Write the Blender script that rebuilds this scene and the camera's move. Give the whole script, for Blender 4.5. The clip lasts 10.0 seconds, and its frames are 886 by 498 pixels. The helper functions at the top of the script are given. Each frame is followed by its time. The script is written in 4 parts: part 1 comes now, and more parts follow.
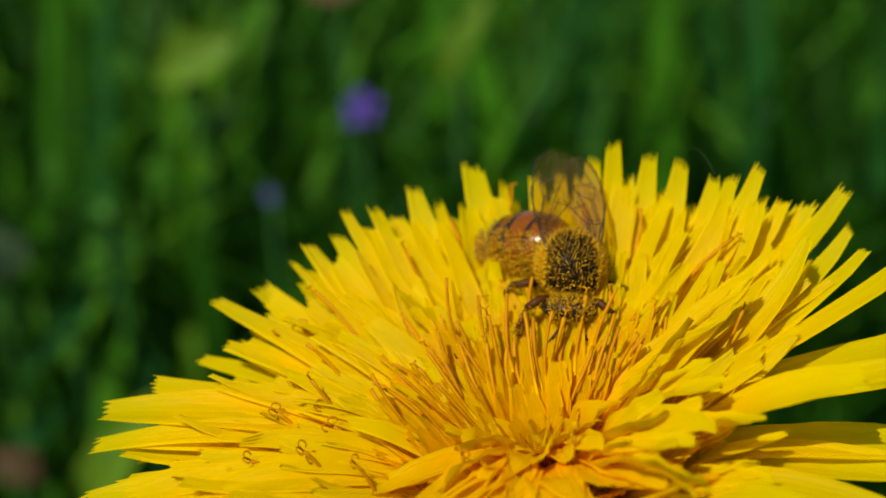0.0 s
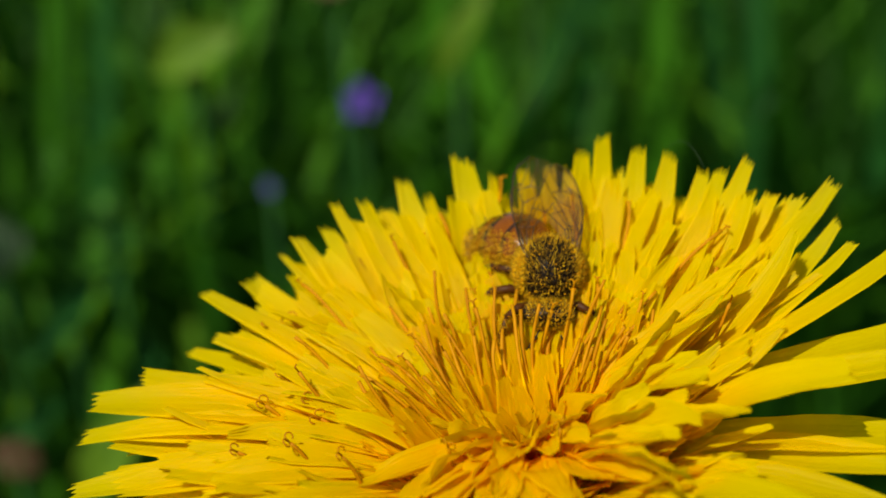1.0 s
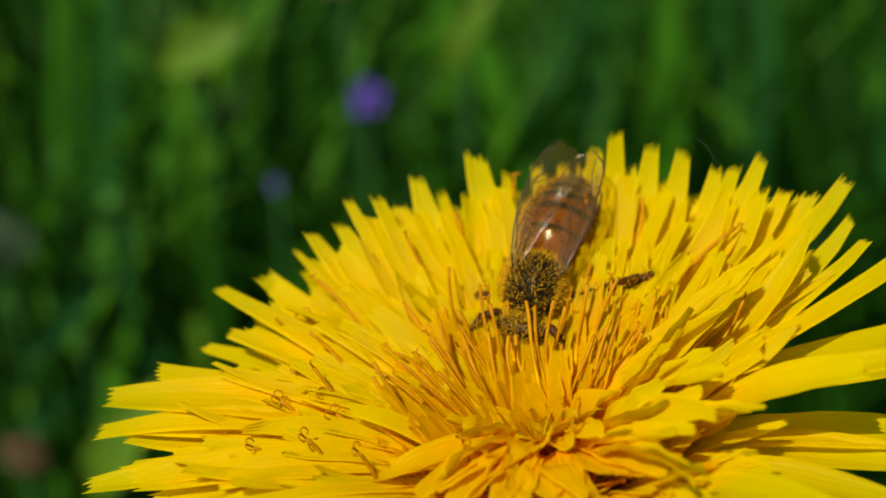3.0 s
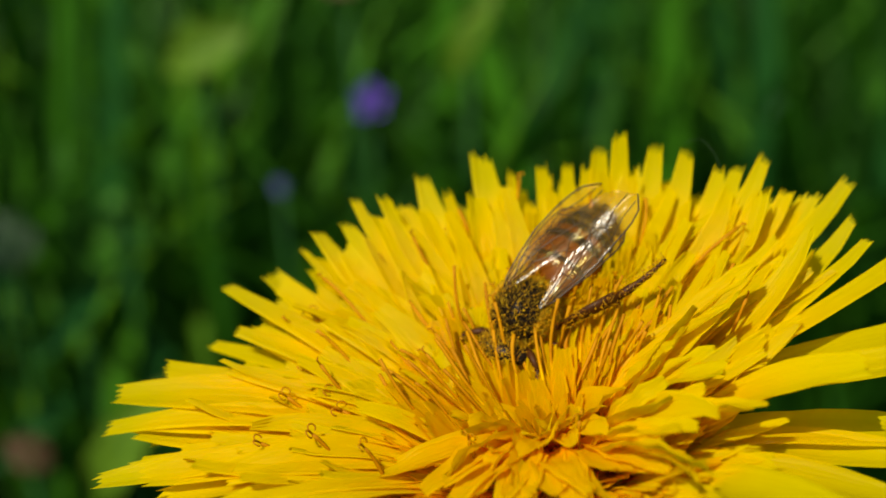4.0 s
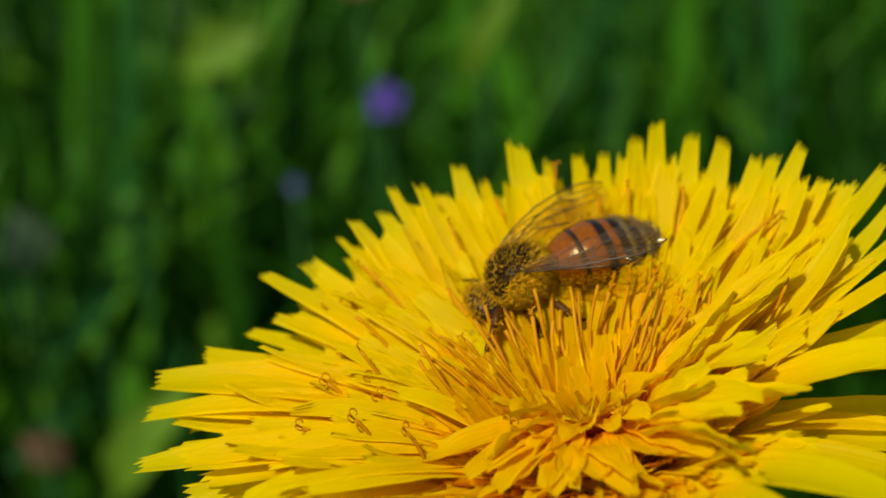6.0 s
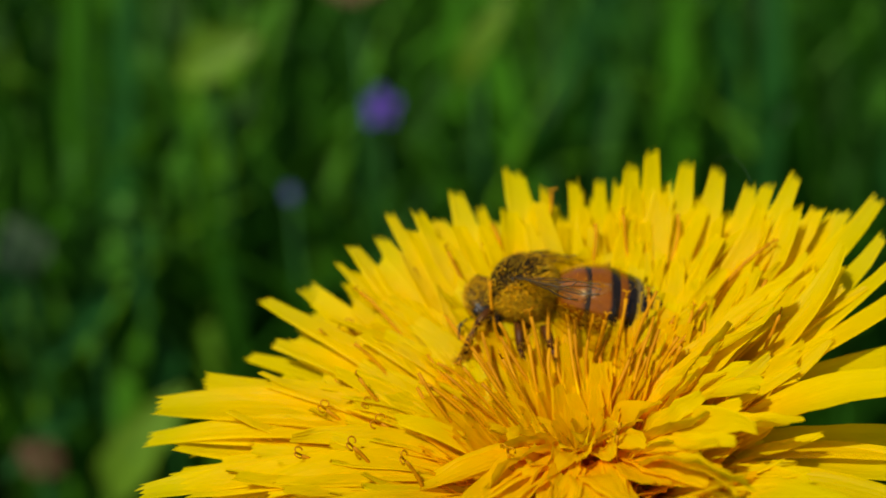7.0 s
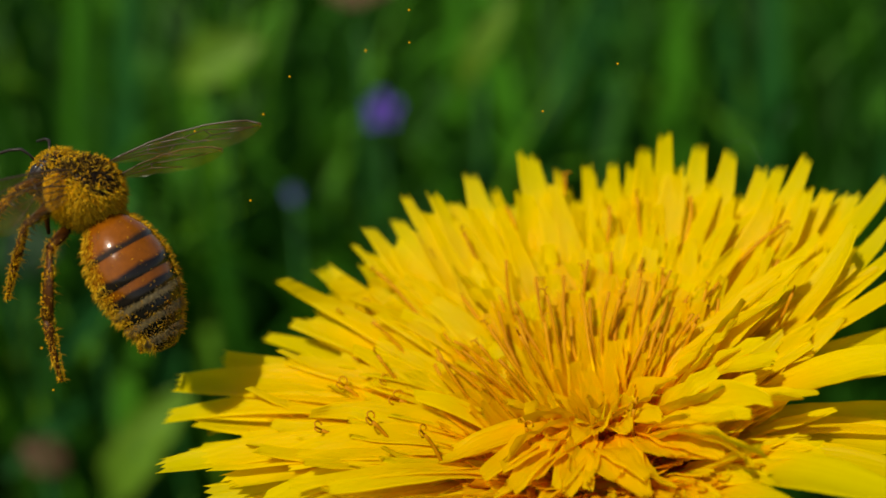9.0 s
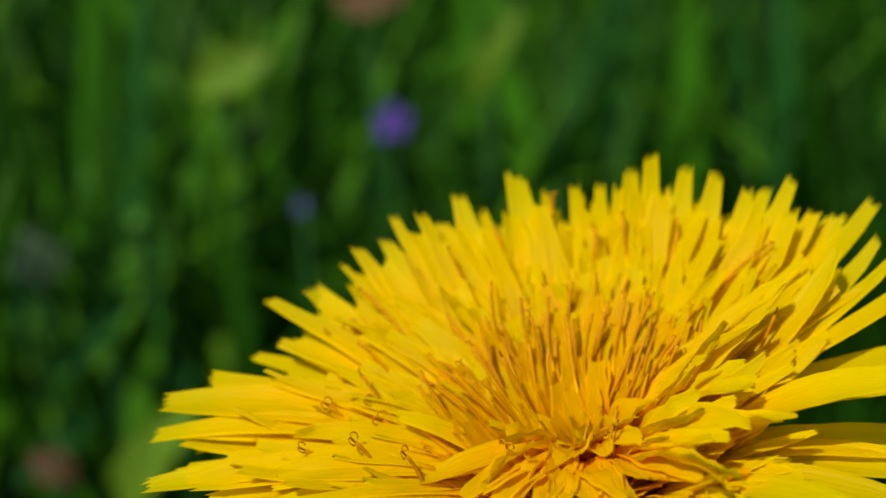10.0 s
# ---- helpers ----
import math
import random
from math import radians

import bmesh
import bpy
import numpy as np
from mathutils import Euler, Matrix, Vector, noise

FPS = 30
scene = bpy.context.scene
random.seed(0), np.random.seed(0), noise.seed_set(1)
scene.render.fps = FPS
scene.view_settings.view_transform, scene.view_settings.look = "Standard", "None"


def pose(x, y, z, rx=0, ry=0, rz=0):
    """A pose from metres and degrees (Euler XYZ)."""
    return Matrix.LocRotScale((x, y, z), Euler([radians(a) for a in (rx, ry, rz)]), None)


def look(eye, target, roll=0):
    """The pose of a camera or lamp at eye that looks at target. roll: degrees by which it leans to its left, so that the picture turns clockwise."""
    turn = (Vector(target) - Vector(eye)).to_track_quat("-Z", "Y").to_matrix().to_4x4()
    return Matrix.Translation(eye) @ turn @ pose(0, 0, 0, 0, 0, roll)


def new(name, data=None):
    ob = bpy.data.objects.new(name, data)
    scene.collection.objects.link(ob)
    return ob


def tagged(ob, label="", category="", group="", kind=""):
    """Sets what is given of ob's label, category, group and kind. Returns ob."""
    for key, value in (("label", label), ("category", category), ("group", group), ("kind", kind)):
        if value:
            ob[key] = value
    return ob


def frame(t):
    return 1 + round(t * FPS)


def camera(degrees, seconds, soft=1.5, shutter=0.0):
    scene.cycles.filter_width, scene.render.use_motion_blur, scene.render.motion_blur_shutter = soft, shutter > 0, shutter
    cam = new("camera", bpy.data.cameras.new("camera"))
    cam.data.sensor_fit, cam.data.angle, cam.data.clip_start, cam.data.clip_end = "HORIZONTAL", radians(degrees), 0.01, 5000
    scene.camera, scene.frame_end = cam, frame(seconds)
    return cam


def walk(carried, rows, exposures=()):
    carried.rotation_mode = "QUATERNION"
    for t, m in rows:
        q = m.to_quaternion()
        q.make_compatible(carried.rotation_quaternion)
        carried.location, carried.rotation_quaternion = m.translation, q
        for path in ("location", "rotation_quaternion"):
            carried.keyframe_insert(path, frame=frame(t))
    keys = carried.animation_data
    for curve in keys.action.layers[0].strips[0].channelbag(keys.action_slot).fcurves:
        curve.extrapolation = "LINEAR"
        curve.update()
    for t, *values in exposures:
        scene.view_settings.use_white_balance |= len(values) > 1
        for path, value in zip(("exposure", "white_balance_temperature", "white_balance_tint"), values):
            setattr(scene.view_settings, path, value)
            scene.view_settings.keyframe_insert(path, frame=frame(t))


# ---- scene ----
MM = 0.001
cam = camera(36.0, 10.0, 1.7)
scene.cycles.max_bounces, scene.cycles.diffuse_bounces = 16, 10
cam.data.dof.use_dof = True
cam.data.dof.focus_distance = 0.0705
cam.data.dof.aperture_fstop = 25.0
# millimetres from the first eye, then yaw, pitch and roll
EYE, TILT = (-4.7, -59.0, 164.0), -25.0
ROWS = [
    (0.0, 0.000, 0.000, 0.000, -0.000, 0.000, 0.000),
    (0.5, 0.323, -0.124, 0.143, -0.116, -0.435, -0.055),
    (1.0, 0.918, -0.078, -0.008, 0.209, -0.302, -0.026),
    (1.5, -0.216, 0.022, -0.190, -0.075, -0.239, -0.074),
    (2.0, -0.240, 0.049, 0.673, -0.038, -0.808, -0.098),
    (2.5, 0.266, -0.015, 0.039, 0.202, -0.522, -0.099),
    (4.0, 0.020, -1.120, -0.310, 0.352, -0.266, -0.304),
    (4.5, -0.411, -1.200, -1.236, 0.271, 0.045, -0.377),
    (5.0, -1.674, -0.832, -1.574, 0.189, -0.086, -0.427),
    (5.5, -1.976, -0.950, -1.945, 0.473, 0.044, -0.404),
    (7.0, -2.250, -2.182, 0.337, 0.158, -0.141, -0.555),
    (7.5, -2.484, -1.571, -0.048, -0.020, -0.033, -0.641),
    (8.0, -1.652, -0.842, -1.446, 0.532, 0.254, -0.615),
    (8.5, -2.078, -2.417, -2.173, 0.671, 0.442, -0.619),
    (9.0, -3.553, -3.170, -1.578, -0.129, 0.435, -0.731),
    (9.5, -2.694, -3.556, -0.187, 0.436, 0.152, -0.774),
    (10.0, -1.505, -3.655, -0.741, 0.782, 0.699, -0.787),
]
walk(cam, [(t, pose(*[MM * a for a in EYE], TILT) @ pose(MM * x, MM * y, MM * z, 90 + pitch, roll, yaw)) for t, x, y, z, yaw, pitch, roll in ROWS],
     [(0.0, 0.2, 7300, 8), (10.0, 0.2, 7300, 8)])

# ---- light ----
SUN_FROM = Vector((-0.36, -0.48, 0.80)).normalized()
world = bpy.data.worlds.new("sky")
scene.world = world
world.use_nodes = True
wn = world.node_tree.nodes
sky = wn.new("ShaderNodeTexSky")
sky.sky_type = "NISHITA"
sky.sun_disc = False
sky.sun_elevation = math.asin(SUN_FROM.z)
sky.sun_rotation = math.atan2(SUN_FROM.x, SUN_FROM.y)
world.node_tree.links.new(sky.outputs[0], wn["Background"].inputs[0])
wn["Background"].inputs[1].default_value = 0.1
sun = new("sun", bpy.data.lights.new("sun", "SUN"))
sun.data.energy = 4.2
sun.data.angle = radians(0.55)
sun.data.color = (1.0, 0.96, 0.88)
sun.matrix_world = look(SUN_FROM * 2, (0, 0, 0))


# ---- materials ----
class Mat:
    """A node material with a Principled shader and small helpers."""

    def __init__(self, name, rough=0.5, spec=0.5):
        self.m = bpy.data.materials.new(name)
        self.m.use_nodes = True
        self.t = self.m.node_tree
        self.p = self.t.nodes["Principled BSDF"]
        self.out = self.t.nodes["Material Output"]
        self.p.inputs["Roughness"].default_value = rough
        self.p.inputs["Specular IOR Level"].default_value = spec

    def n(self, kind, **inputs):
        node = self.t.nodes.new(kind)
        for k, v in inputs.items():
            key = int(k[1:]) if k[0] == "i" and k[1:].isdigit() else k.replace("_", " ")
            if hasattr(v, "links"):
                self.t.links.new(v, node.inputs[key])
            else:
                node.inputs[key].default_value = v
        return node

    def link(self, a, b):
        self.t.links.new(a, b)

    def coords(self, kind="Object"):
        return self.t.nodes.new("ShaderNodeTexCoord").outputs[kind]

    def noise(self, scale, detail=4.0, rough=0.6, vec=None):
        return self.n("ShaderNodeTexNoise", Vector=vec or self.coords(), Scale=scale, Detail=detail, Roughness=rough).outputs["Fac"]

    def ramp(self, fac, stops, mode="LINEAR"):
        r = self.n("ShaderNodeValToRGB", Fac=fac)
        r.color_ramp.interpolation = mode
        e = r.color_ramp.elements
        while len(e) < len(stops):
            e.new(0.5)
        for el, (pos, col) in zip(e, stops):
            el.position = pos
            el.color = (*col, 1)
        return r.outputs["Color"]

    def mix(self, fac, a, b, mode="MIX"):
        m = self.t.nodes.new("ShaderNodeMix")
        m.data_type = "RGBA"
        m.blend_type = mode
        for v, s in ((fac, m.inputs[0]), (a, m.inputs[6]), (b, m.inputs[7])):
            if hasattr(v, "links"):
                self.t.links.new(v, s)
            else:
                s.default_value = v if isinstance(v, float) else (*v, 1)
        return m.outputs[2]

    def math(self, op, a, b=0.0):
        m = self.t.nodes.new("ShaderNodeMath")
        m.operation = op
        for v, s in ((a, m.inputs[0]), (b, m.inputs[1])):
            if hasattr(v, "links"):
                self.t.links.new(v, s)
            else:
                s.default_value = v
        return m.outputs[0]

    def base(self, c):
        if hasattr(c, "links"):
            self.link(c, self.p.inputs["Base Color"])
        else:
            self.p.inputs["Base Color"].default_value = (*c, 1)
        return self

    def bump(self, height, strength, dist):
        b = self.n("ShaderNodeBump", Height=height, Strength=strength, Distance=dist)
        self.link(b.outputs[0], self.p.inputs["Normal"])
        return b.outputs[0]

    def thin(self, fac, colour, normal=None):
        """Lets a share of the light through, as thin leaves and petals do."""
        tr = self.n("ShaderNodeBsdfTranslucent", Color=colour)
        mx = self.n("ShaderNodeMixShader", Fac=fac)
        self.link(self.p.outputs[0], mx.inputs[1])
        self.link(tr.outputs[0], mx.inputs[2])
        self.link(mx.outputs[0], self.out.inputs[0])
        return self


def random_of(m):
    return m.t.nodes.new("ShaderNodeObjectInfo").outputs["Random"]


def island_of(m):
    return m.t.nodes.new("ShaderNodeNewGeometry").outputs["Random Per Island"]


def uv_of(m):
    uv = m.t.nodes.new("ShaderNodeUVMap")
    sep = m.n("ShaderNodeSeparateXYZ", Vector=uv.outputs[0])
    return sep.outputs[0], sep.outputs[1]


def petal_material(name, each, green=1.0):
    m = Mat(name, 0.42, 0.15)
    u, v = uv_of(m)
    along = m.ramp(v, [(0.0, (0.985, 0.56, 0.001)), (0.3, (0.97, 0.62, 0.001)), (0.55, (0.91, 0.68, 0.002)), (1.0, (0.88, 0.735, 0.002))])
    stain = m.ramp(m.noise(420.0), [(0.35, (0.97, 0.95, 0.9)), (0.65, (1, 1, 1))])
    c = m.mix(0.75, along, stain, "MULTIPLY")
    tone = m.mix(each(m), (1.0, 0.95, 0.9), (1.0, 1.02, 1.2))
    c = m.mix(0.8, c, tone, "MULTIPLY")
    c = m.mix(1.0, c, (1.0, green, 1.0), "MULTIPLY")
    m.base(c)
    streaks = m.n("ShaderNodeCombineXYZ", X=m.math("MULTIPLY", u, 26.0), Y=m.math("MULTIPLY", v, 2.0)).outputs[0]
    h = m.noise(1.0, 3.0, 0.6, streaks)
    m.bump(h, 0.55, 0.00014)
    # what comes through has crossed the pigment twice, so it is deeper in hue
    return m.thin(0.63, m.mix(1.0, c, (1.0, 0.88, 0.6), "MULTIPLY")).m


def simple(name, colour, rough=0.5, spec=0.5, vary=0.25, scale=600.0, bump=0.2, dist=0.0001, thin=0.0):
    m = Mat(name, rough, spec)
    lo, hi = [c * (1 - vary) for c in colour], [min(1, c * (1 + vary)) for c in colour]
    c = m.mix(m.noise(scale), lo, hi)
    c = m.mix(random_of(m), c, m.mix(0.25, c, hi))
    m.base(c)
    m.bump(m.noise(scale * 3), bump, dist)
    return m.thin(thin, c).m if thin else m.m


def island(name, ramp, rough=0.5, thin=0.0, vary=0.3, scale=60.0):
    """For joined masses of blades or hairs: each island takes its own tone."""
    m = Mat(name, rough, 0.15)
    rnd = m.t.nodes.new("ShaderNodeNewGeometry").outputs["Random Per Island"]
    c = m.ramp(rnd, ramp)
    c = m.mix(vary, c, m.ramp(m.noise(scale), [(0.3, (0.55, 0.6, 0.5)), (0.7, (1.2, 1.15, 1.1))]), "MULTIPLY")
    m.base(c)
    return m.thin(thin, c).m if thin else m.m


PETAL = petal_material("petal_yellow", random_of)
PETAL_INNER = petal_material("inner_petal_yellow", island_of, 0.82)
PETAL_MIDDLE = petal_material("middle_petal_yellow", random_of, 0.88)


def style_material():
    m = Mat("style_ochre", 0.6, 0.1)
    u, v = uv_of(m)
    c = m.ramp(v, [(0.0, (0.93, 0.66, 0.002)), (0.22, (0.88, 0.56, 0.002)), (0.42, (0.5, 0.22, 0.002)), (1.0, (0.46, 0.2, 0.003))])
    c = m.mix(0.7, c, m.ramp(m.noise(900.0), [(0.3, (0.7, 0.62, 0.6)), (0.7, (1.1, 1.1, 1.1))]), "MULTIPLY")
    c = m.mix(0.6, c, m.mix(random_of(m), (0.8, 0.74, 0.7), (1.1, 1.15, 1.1)), "MULTIPLY")
    m.base(c)
    m.bump(m.noise(4000.0), 0.5, 0.00006)
    return m.m


STYLE = style_material()
# bright ochre stands in for light scattered down between the florets
RECEPT = simple("receptacle_gap_glow", (0.93, 0.56, 0.002), 0.7, thin=0.4)
BRACT = simple("bract_green", (0.06, 0.17, 0.03), 0.5, 0.4, 0.3, 400.0, thin=0.15)
STEM = simple("stem_green", (0.16, 0.22, 0.07), 0.45, 0.4, 0.3, 250.0)
GRASS = island("grass_blades", [(0.0, (0.008, 0.046, 0.003)), (0.5, (0.02, 0.105, 0.005)), (0.85, (0.042, 0.17, 0.006)), (1.0, (0.09, 0.24, 0.01))], 0.6, 0.35)
BLADE = simple("grass_blade_green", (0.042, 0.18, 0.007), 0.5, 0.2, 0.3, 120.0, thin=0.3)
BLADE_OLD = simple("grass_blade_yellow_green", (0.066, 0.2, 0.006), 0.5, 0.2, 0.3, 120.0, thin=0.3)
BLADE_DARK = simple("grass_blade_blue_green", (0.014, 0.09, 0.014), 0.5, 0.2, 0.3, 120.0, thin=0.25)
PALE = simple("pale_green_leaf", (0.085, 0.175, 0.012), 0.5, 0.15, 0.25, 150.0, thin=0.3)
VIOLET = simple("violet_petal", (0.11, 0.05, 0.4), 0.5, 0.3, 0.25, 300.0, thin=0.3)
BLUE = simple("blue_petal", (0.05, 0.06, 0.2), 0.5, 0.3, 0.25, 300.0, thin=0.3)
VIOLET_EYE = simple("violet_throat", (0.3, 0.26, 0.5), 0.5)
DEAD = simple("dead_leaf_brown", (0.055, 0.03, 0.013), 0.7, 0.2, 0.4, 150.0)
WHITISH = simple("faded_leaf_grey", (0.04, 0.075, 0.035), 0.6, 0.3, 0.3, 150.0, thin=0.2)


# ---- building helpers ----
def mesh_of(name, verts, faces, uvs=None, smooth=True):
    me = bpy.data.meshes.new(name)
    me.from_pydata([tuple(v) for v in verts], [], faces)
    if uvs is not None:
        layer = me.uv_layers.new(name="UVMap")
        vi = np.empty(len(me.loops), dtype=np.int32)
        me.loops.foreach_get("vertex_index", vi)
        layer.data.foreach_set("uv", np.asarray(uvs, dtype=np.float32)[vi].ravel())
    if smooth:
        me.polygons.foreach_set("use_smooth", np.ones(len(me.polygons), dtype=bool))
    me.update()
    return me


def part(name, me, material, parent=None, label="", at=None):
    """Links a mesh (or a bmesh) as one object under a thing or a part."""
    if isinstance(me, bmesh.types.BMesh):
        bm, me = me, bpy.data.meshes.new(name)
        bm.to_mesh(me)
        bm.free()
        me.polygons.foreach_set("use_smooth", np.ones(len(me.polygons), dtype=bool))
    if material and not me.materials:
        for mt in (material if isinstance(material, (list, tuple)) else [material]):
            me.materials.append(mt)
    ob = new(name, me)
    ob.parent = parent
    if at is not None:
        ob.matrix_basis = at
    if label:
        tagged(ob, label)
    return ob


def empty(name, m=None):
    ob = new(name)
    ob.empty_display_size = 0.002
    if m is not None:
        ob.matrix_basis = m
    return ob


def tube(points, radii, sides=6, flat=1.0):
    """Vertices, faces and uv of a closed tube along points."""
    pts = [Vector(p) for p in points]
    verts, faces, uvs = [], [], []
    prev = None
    for i, p in enumerate(pts):
        t = (pts[min(i + 1, len(pts) - 1)] - pts[max(i - 1, 0)]).normalized()
        if prev is None:
            ref = Vector((0, 0, 1)) if abs(t.z) < 0.9 else Vector((1, 0, 0))
            s = t.cross(ref).normalized()
        else:
            s = (prev - t * prev.dot(t)).normalized()
        prev = s
        b = t.cross(s)
        for k in range(sides):
            a = 2 * math.pi * k / sides
            verts.append(p + (s * math.cos(a) * flat + b * math.sin(a)) * radii[i])
            uvs.append((k / sides, i / (len(pts) - 1)))
    for i in range(len(pts) - 1):
        for k in range(sides):
            a, b = i * sides + k, i * sides + (k + 1) % sides
            faces.append((a, b, b + sides, a + sides))
    faces.append(tuple(reversed(range(sides))))
    faces.append(tuple(range((len(pts) - 1) * sides, len(pts) * sides)))
    return verts, faces, uvs


class Bag:
    """Collects vertices and faces of many small pieces into one mesh."""

    def __init__(self):
        self.v, self.f, self.u = [], [], []

    def add(self, verts, faces, uvs=None):
        o = len(self.v)
        self.v += [tuple(p) for p in verts]
        self.f += [tuple(i + o for i in f) for f in faces]
        self.u += list(uvs) if uvs else [(0, 0)] * len(verts)
        return self

    def mesh(self, name, smooth=True):
        return mesh_of(name, self.v, self.f, self.u, smooth)


def bezier(p0, p1, p2, p3, s):
    a = 1 - s
    return p0 * a ** 3 + p1 * 3 * a * a * s + p2 * 3 * a * s * s + p3 * s ** 3


# ---- ground ----
def build_ground():
    bag = Bag()
    n, half = 60, 30.0
    # fine near the flower, wide towards the horizon
    line = [math.copysign(abs(k) ** 3, k) * half for k in np.linspace(-1, 1, n)]
    verts = [(x, y + 0.3, 0.006 * noise.noise((x * 9, y * 9, 0)) if abs(x) + abs(y) < 6 else 0.0) for y in line for x in line]
    faces = [(j * n + i, j * n + i + 1, (j + 1) * n + i + 1, (j + 1) * n + i) for j in range(n - 1) for i in range(n - 1)]
    m = Mat("meadow_ground", 0.9, 0.2)
    c = m.ramp(m.noise(14.0, 8.0), [(0.3, (0.012, 0.02, 0.006)), (0.6, (0.02, 0.06, 0.012)), (0.8, (0.04, 0.09, 0.02))])
    m.base(c)
    m.bump(m.noise(120.0, 6.0), 0.9, 0.004)
    g = part("ground", mesh_of("ground", verts, faces), m.m)
    tagged(g, "dark soil and moss under the meadow grass", "ground", kind="structure")


build_ground()


def blade_verts(base, height, width, lean_az, lean, bend, twist, rows=8):
    """A folded, tapering, arching blade of grass; metres."""
    verts, faces = [], []
    out = Vector((math.cos(lean_az), math.sin(lean_az), 0))
    p = Vector(base)
    for i in range(rows + 1):
        s = i / rows
        ang = lean + bend * s * s
        if i:
            p = p + (out * math.sin(ang) + Vector((0, 0, 1)) * math.cos(ang)) * height / rows
        a = lean_az + math.pi / 2 + twist * s
        side = Vector((math.cos(a), math.sin(a), 0))
        w = width * (0.55 + 0.75 * s if s < 0.45 else (1 - s) / 0.55 * 0.85 + 0.04) * 0.5
        fold = Vector((math.cos(a + math.pi / 2), math.sin(a + math.pi / 2), 0)) * w * 0.35
        verts += [p - side * w + fold, p, p + side * w + fold]
    for i in range(rows):
        for k in range(2):
            a = i * 3 + k
            faces.append((a, a + 1, a + 4, a + 3))
    return verts, faces


def build_grass():
    rng = random.Random(5)
    bag = Bag()
    for i in range(4200):
        y = 0.14 + 1.1 * rng.random() ** 1.3
        x = (rng.random() - 0.5) * (0.16 + 1.1 * (y + 0.06))
        h = rng.uniform(0.07, 0.155) + 0.02 * rng.random()
        if y < 0.18:
            h *= 0.8
        v, f = blade_verts((x, y, -0.003), h, rng.uniform(0.0035, 0.0085), rng.uniform(0, 6.28), rng.uniform(0.02, 0.3), rng.uniform(0.1, 1.3), rng.uniform(-0.8, 0.8), 6)
        bag.add(v, f)
    for i in range(900):
        # round the stem and towards the viewer, low
        x, y = rng.uniform(-0.2, 0.2), rng.uniform(-0.25, 0.12)
        v, f = blade_verts((x, y, -0.003), rng.uniform(0.03, 0.075), rng.uniform(0.002, 0.005), rng.uniform(0, 6.28), rng.uniform(0.05, 0.4), rng.uniform(0.2, 1.0), 0.4, 5)
        bag.add(v, f)
    for i in range(9000):
        # the meadow goes on all round
        far, a = 0.24 + 1.7 * rng.random() ** 0.8, rng.uniform(0, 6.283)
        x, y = far * math.cos(a), far * math.sin(a)
        if y > 0.1 and abs(x) < 0.08 + 0.55 * (y + 0.06) and y < 1.24:
            continue
        v, f = blade_verts((x, y, -0.003), rng.uniform(0.06, 0.13), rng.uniform(0.0035, 0.0085), rng.uniform(0, 6.28), rng.uniform(0.02, 0.3), rng.uniform(0.1, 1.3), rng.uniform(-0.8, 0.8), 4)
        bag.add(v, f)
    g = part("meadow_grass", bag.mesh("meadow_grass"), GRASS)
    tagged(g, "dense deep-green meadow grass in sunlight and shade", "grass", kind="stuff")


build_grass()


def grass_blade(x, y, h, w, tilt, bend, mat, label, turn=90):
    """A blade of its own: millimetres, tilt to the right in degrees."""
    v, f = blade_verts((0, 0, 0), h * MM, w * MM, radians(turn), 0.03, bend, 0.15, 14)
    ob = part("grass_blade", mesh_of("grass_blade", v, f), mat)
    ob.matrix_basis = pose(x * MM, y * MM, -0.002, 0, tilt, 0)
    v, f, u = tube([Vector(p) for p in v[1::3]], [0.00035 * (1 - 0.8 * i / 14) for i in range(15)], 5)
    part("midrib", mesh_of("midrib", v, f), mat, ob)
    tagged(ob, label, "grass", "tall blades behind the flower")


def build_blades():
    light, deep, old = "broad bright green grass blade standing in the meadow", "broad blue-green grass blade standing in the meadow", "broad yellow-green grass blade standing in the meadow"
    for x, y, h, w, tilt, bend, kind in (
            (-75, 170, 140, 7.5, 6, 0.1, 1), (-62, 165, 108, 11.0, 10, 0.2, 2), (-4.5, 180, 145, 6.0, -1, 0.1, 0), (25, 170, 150, 7.5, -14, 0.15, 0), (-25, 190, 150, 8.0, 25, 0.2, 1), (40, 180, 140, 9.0, -3, 0.1, 0),
            (64, 200, 150, 7.0, -10, 0.1, 1), (59, 170, 150, 8.0, -5, 0.1, 1), (-85, 190, 140, 9.0, 4, 0.1, 0), (-58, 182, 100, 10.0, 1, 0.3, 2), (75, 175, 150, 9.0, 2, 0.15, 1), (20, 205, 150, 8.0, 3, 0.1, 1),
            (92, 190, 150, 10.0, 6, 0.15, 0), (-48, 185, 92, 8.0, -6, 0.2, 0)):
        grass_blade(x, y, h, w, tilt, bend, (BLADE, BLADE_DARK, BLADE_OLD)[kind], (light, deep, old)[kind])
    for x, y, h, w, turn in ((-70, 157, 80, 10, 80), (-84, 165, 92, 11, 60), (-43, 151, 62, 10, 100), (-75, 149, 60, 11, 110), (-100, 157, 78, 11, 70), (-57, 171, 80, 9, 95)):
        grass_blade(x, y, h, w, 0, 0.7, BLADE, "arching green grass blade low in the meadow", turn)


build_blades()


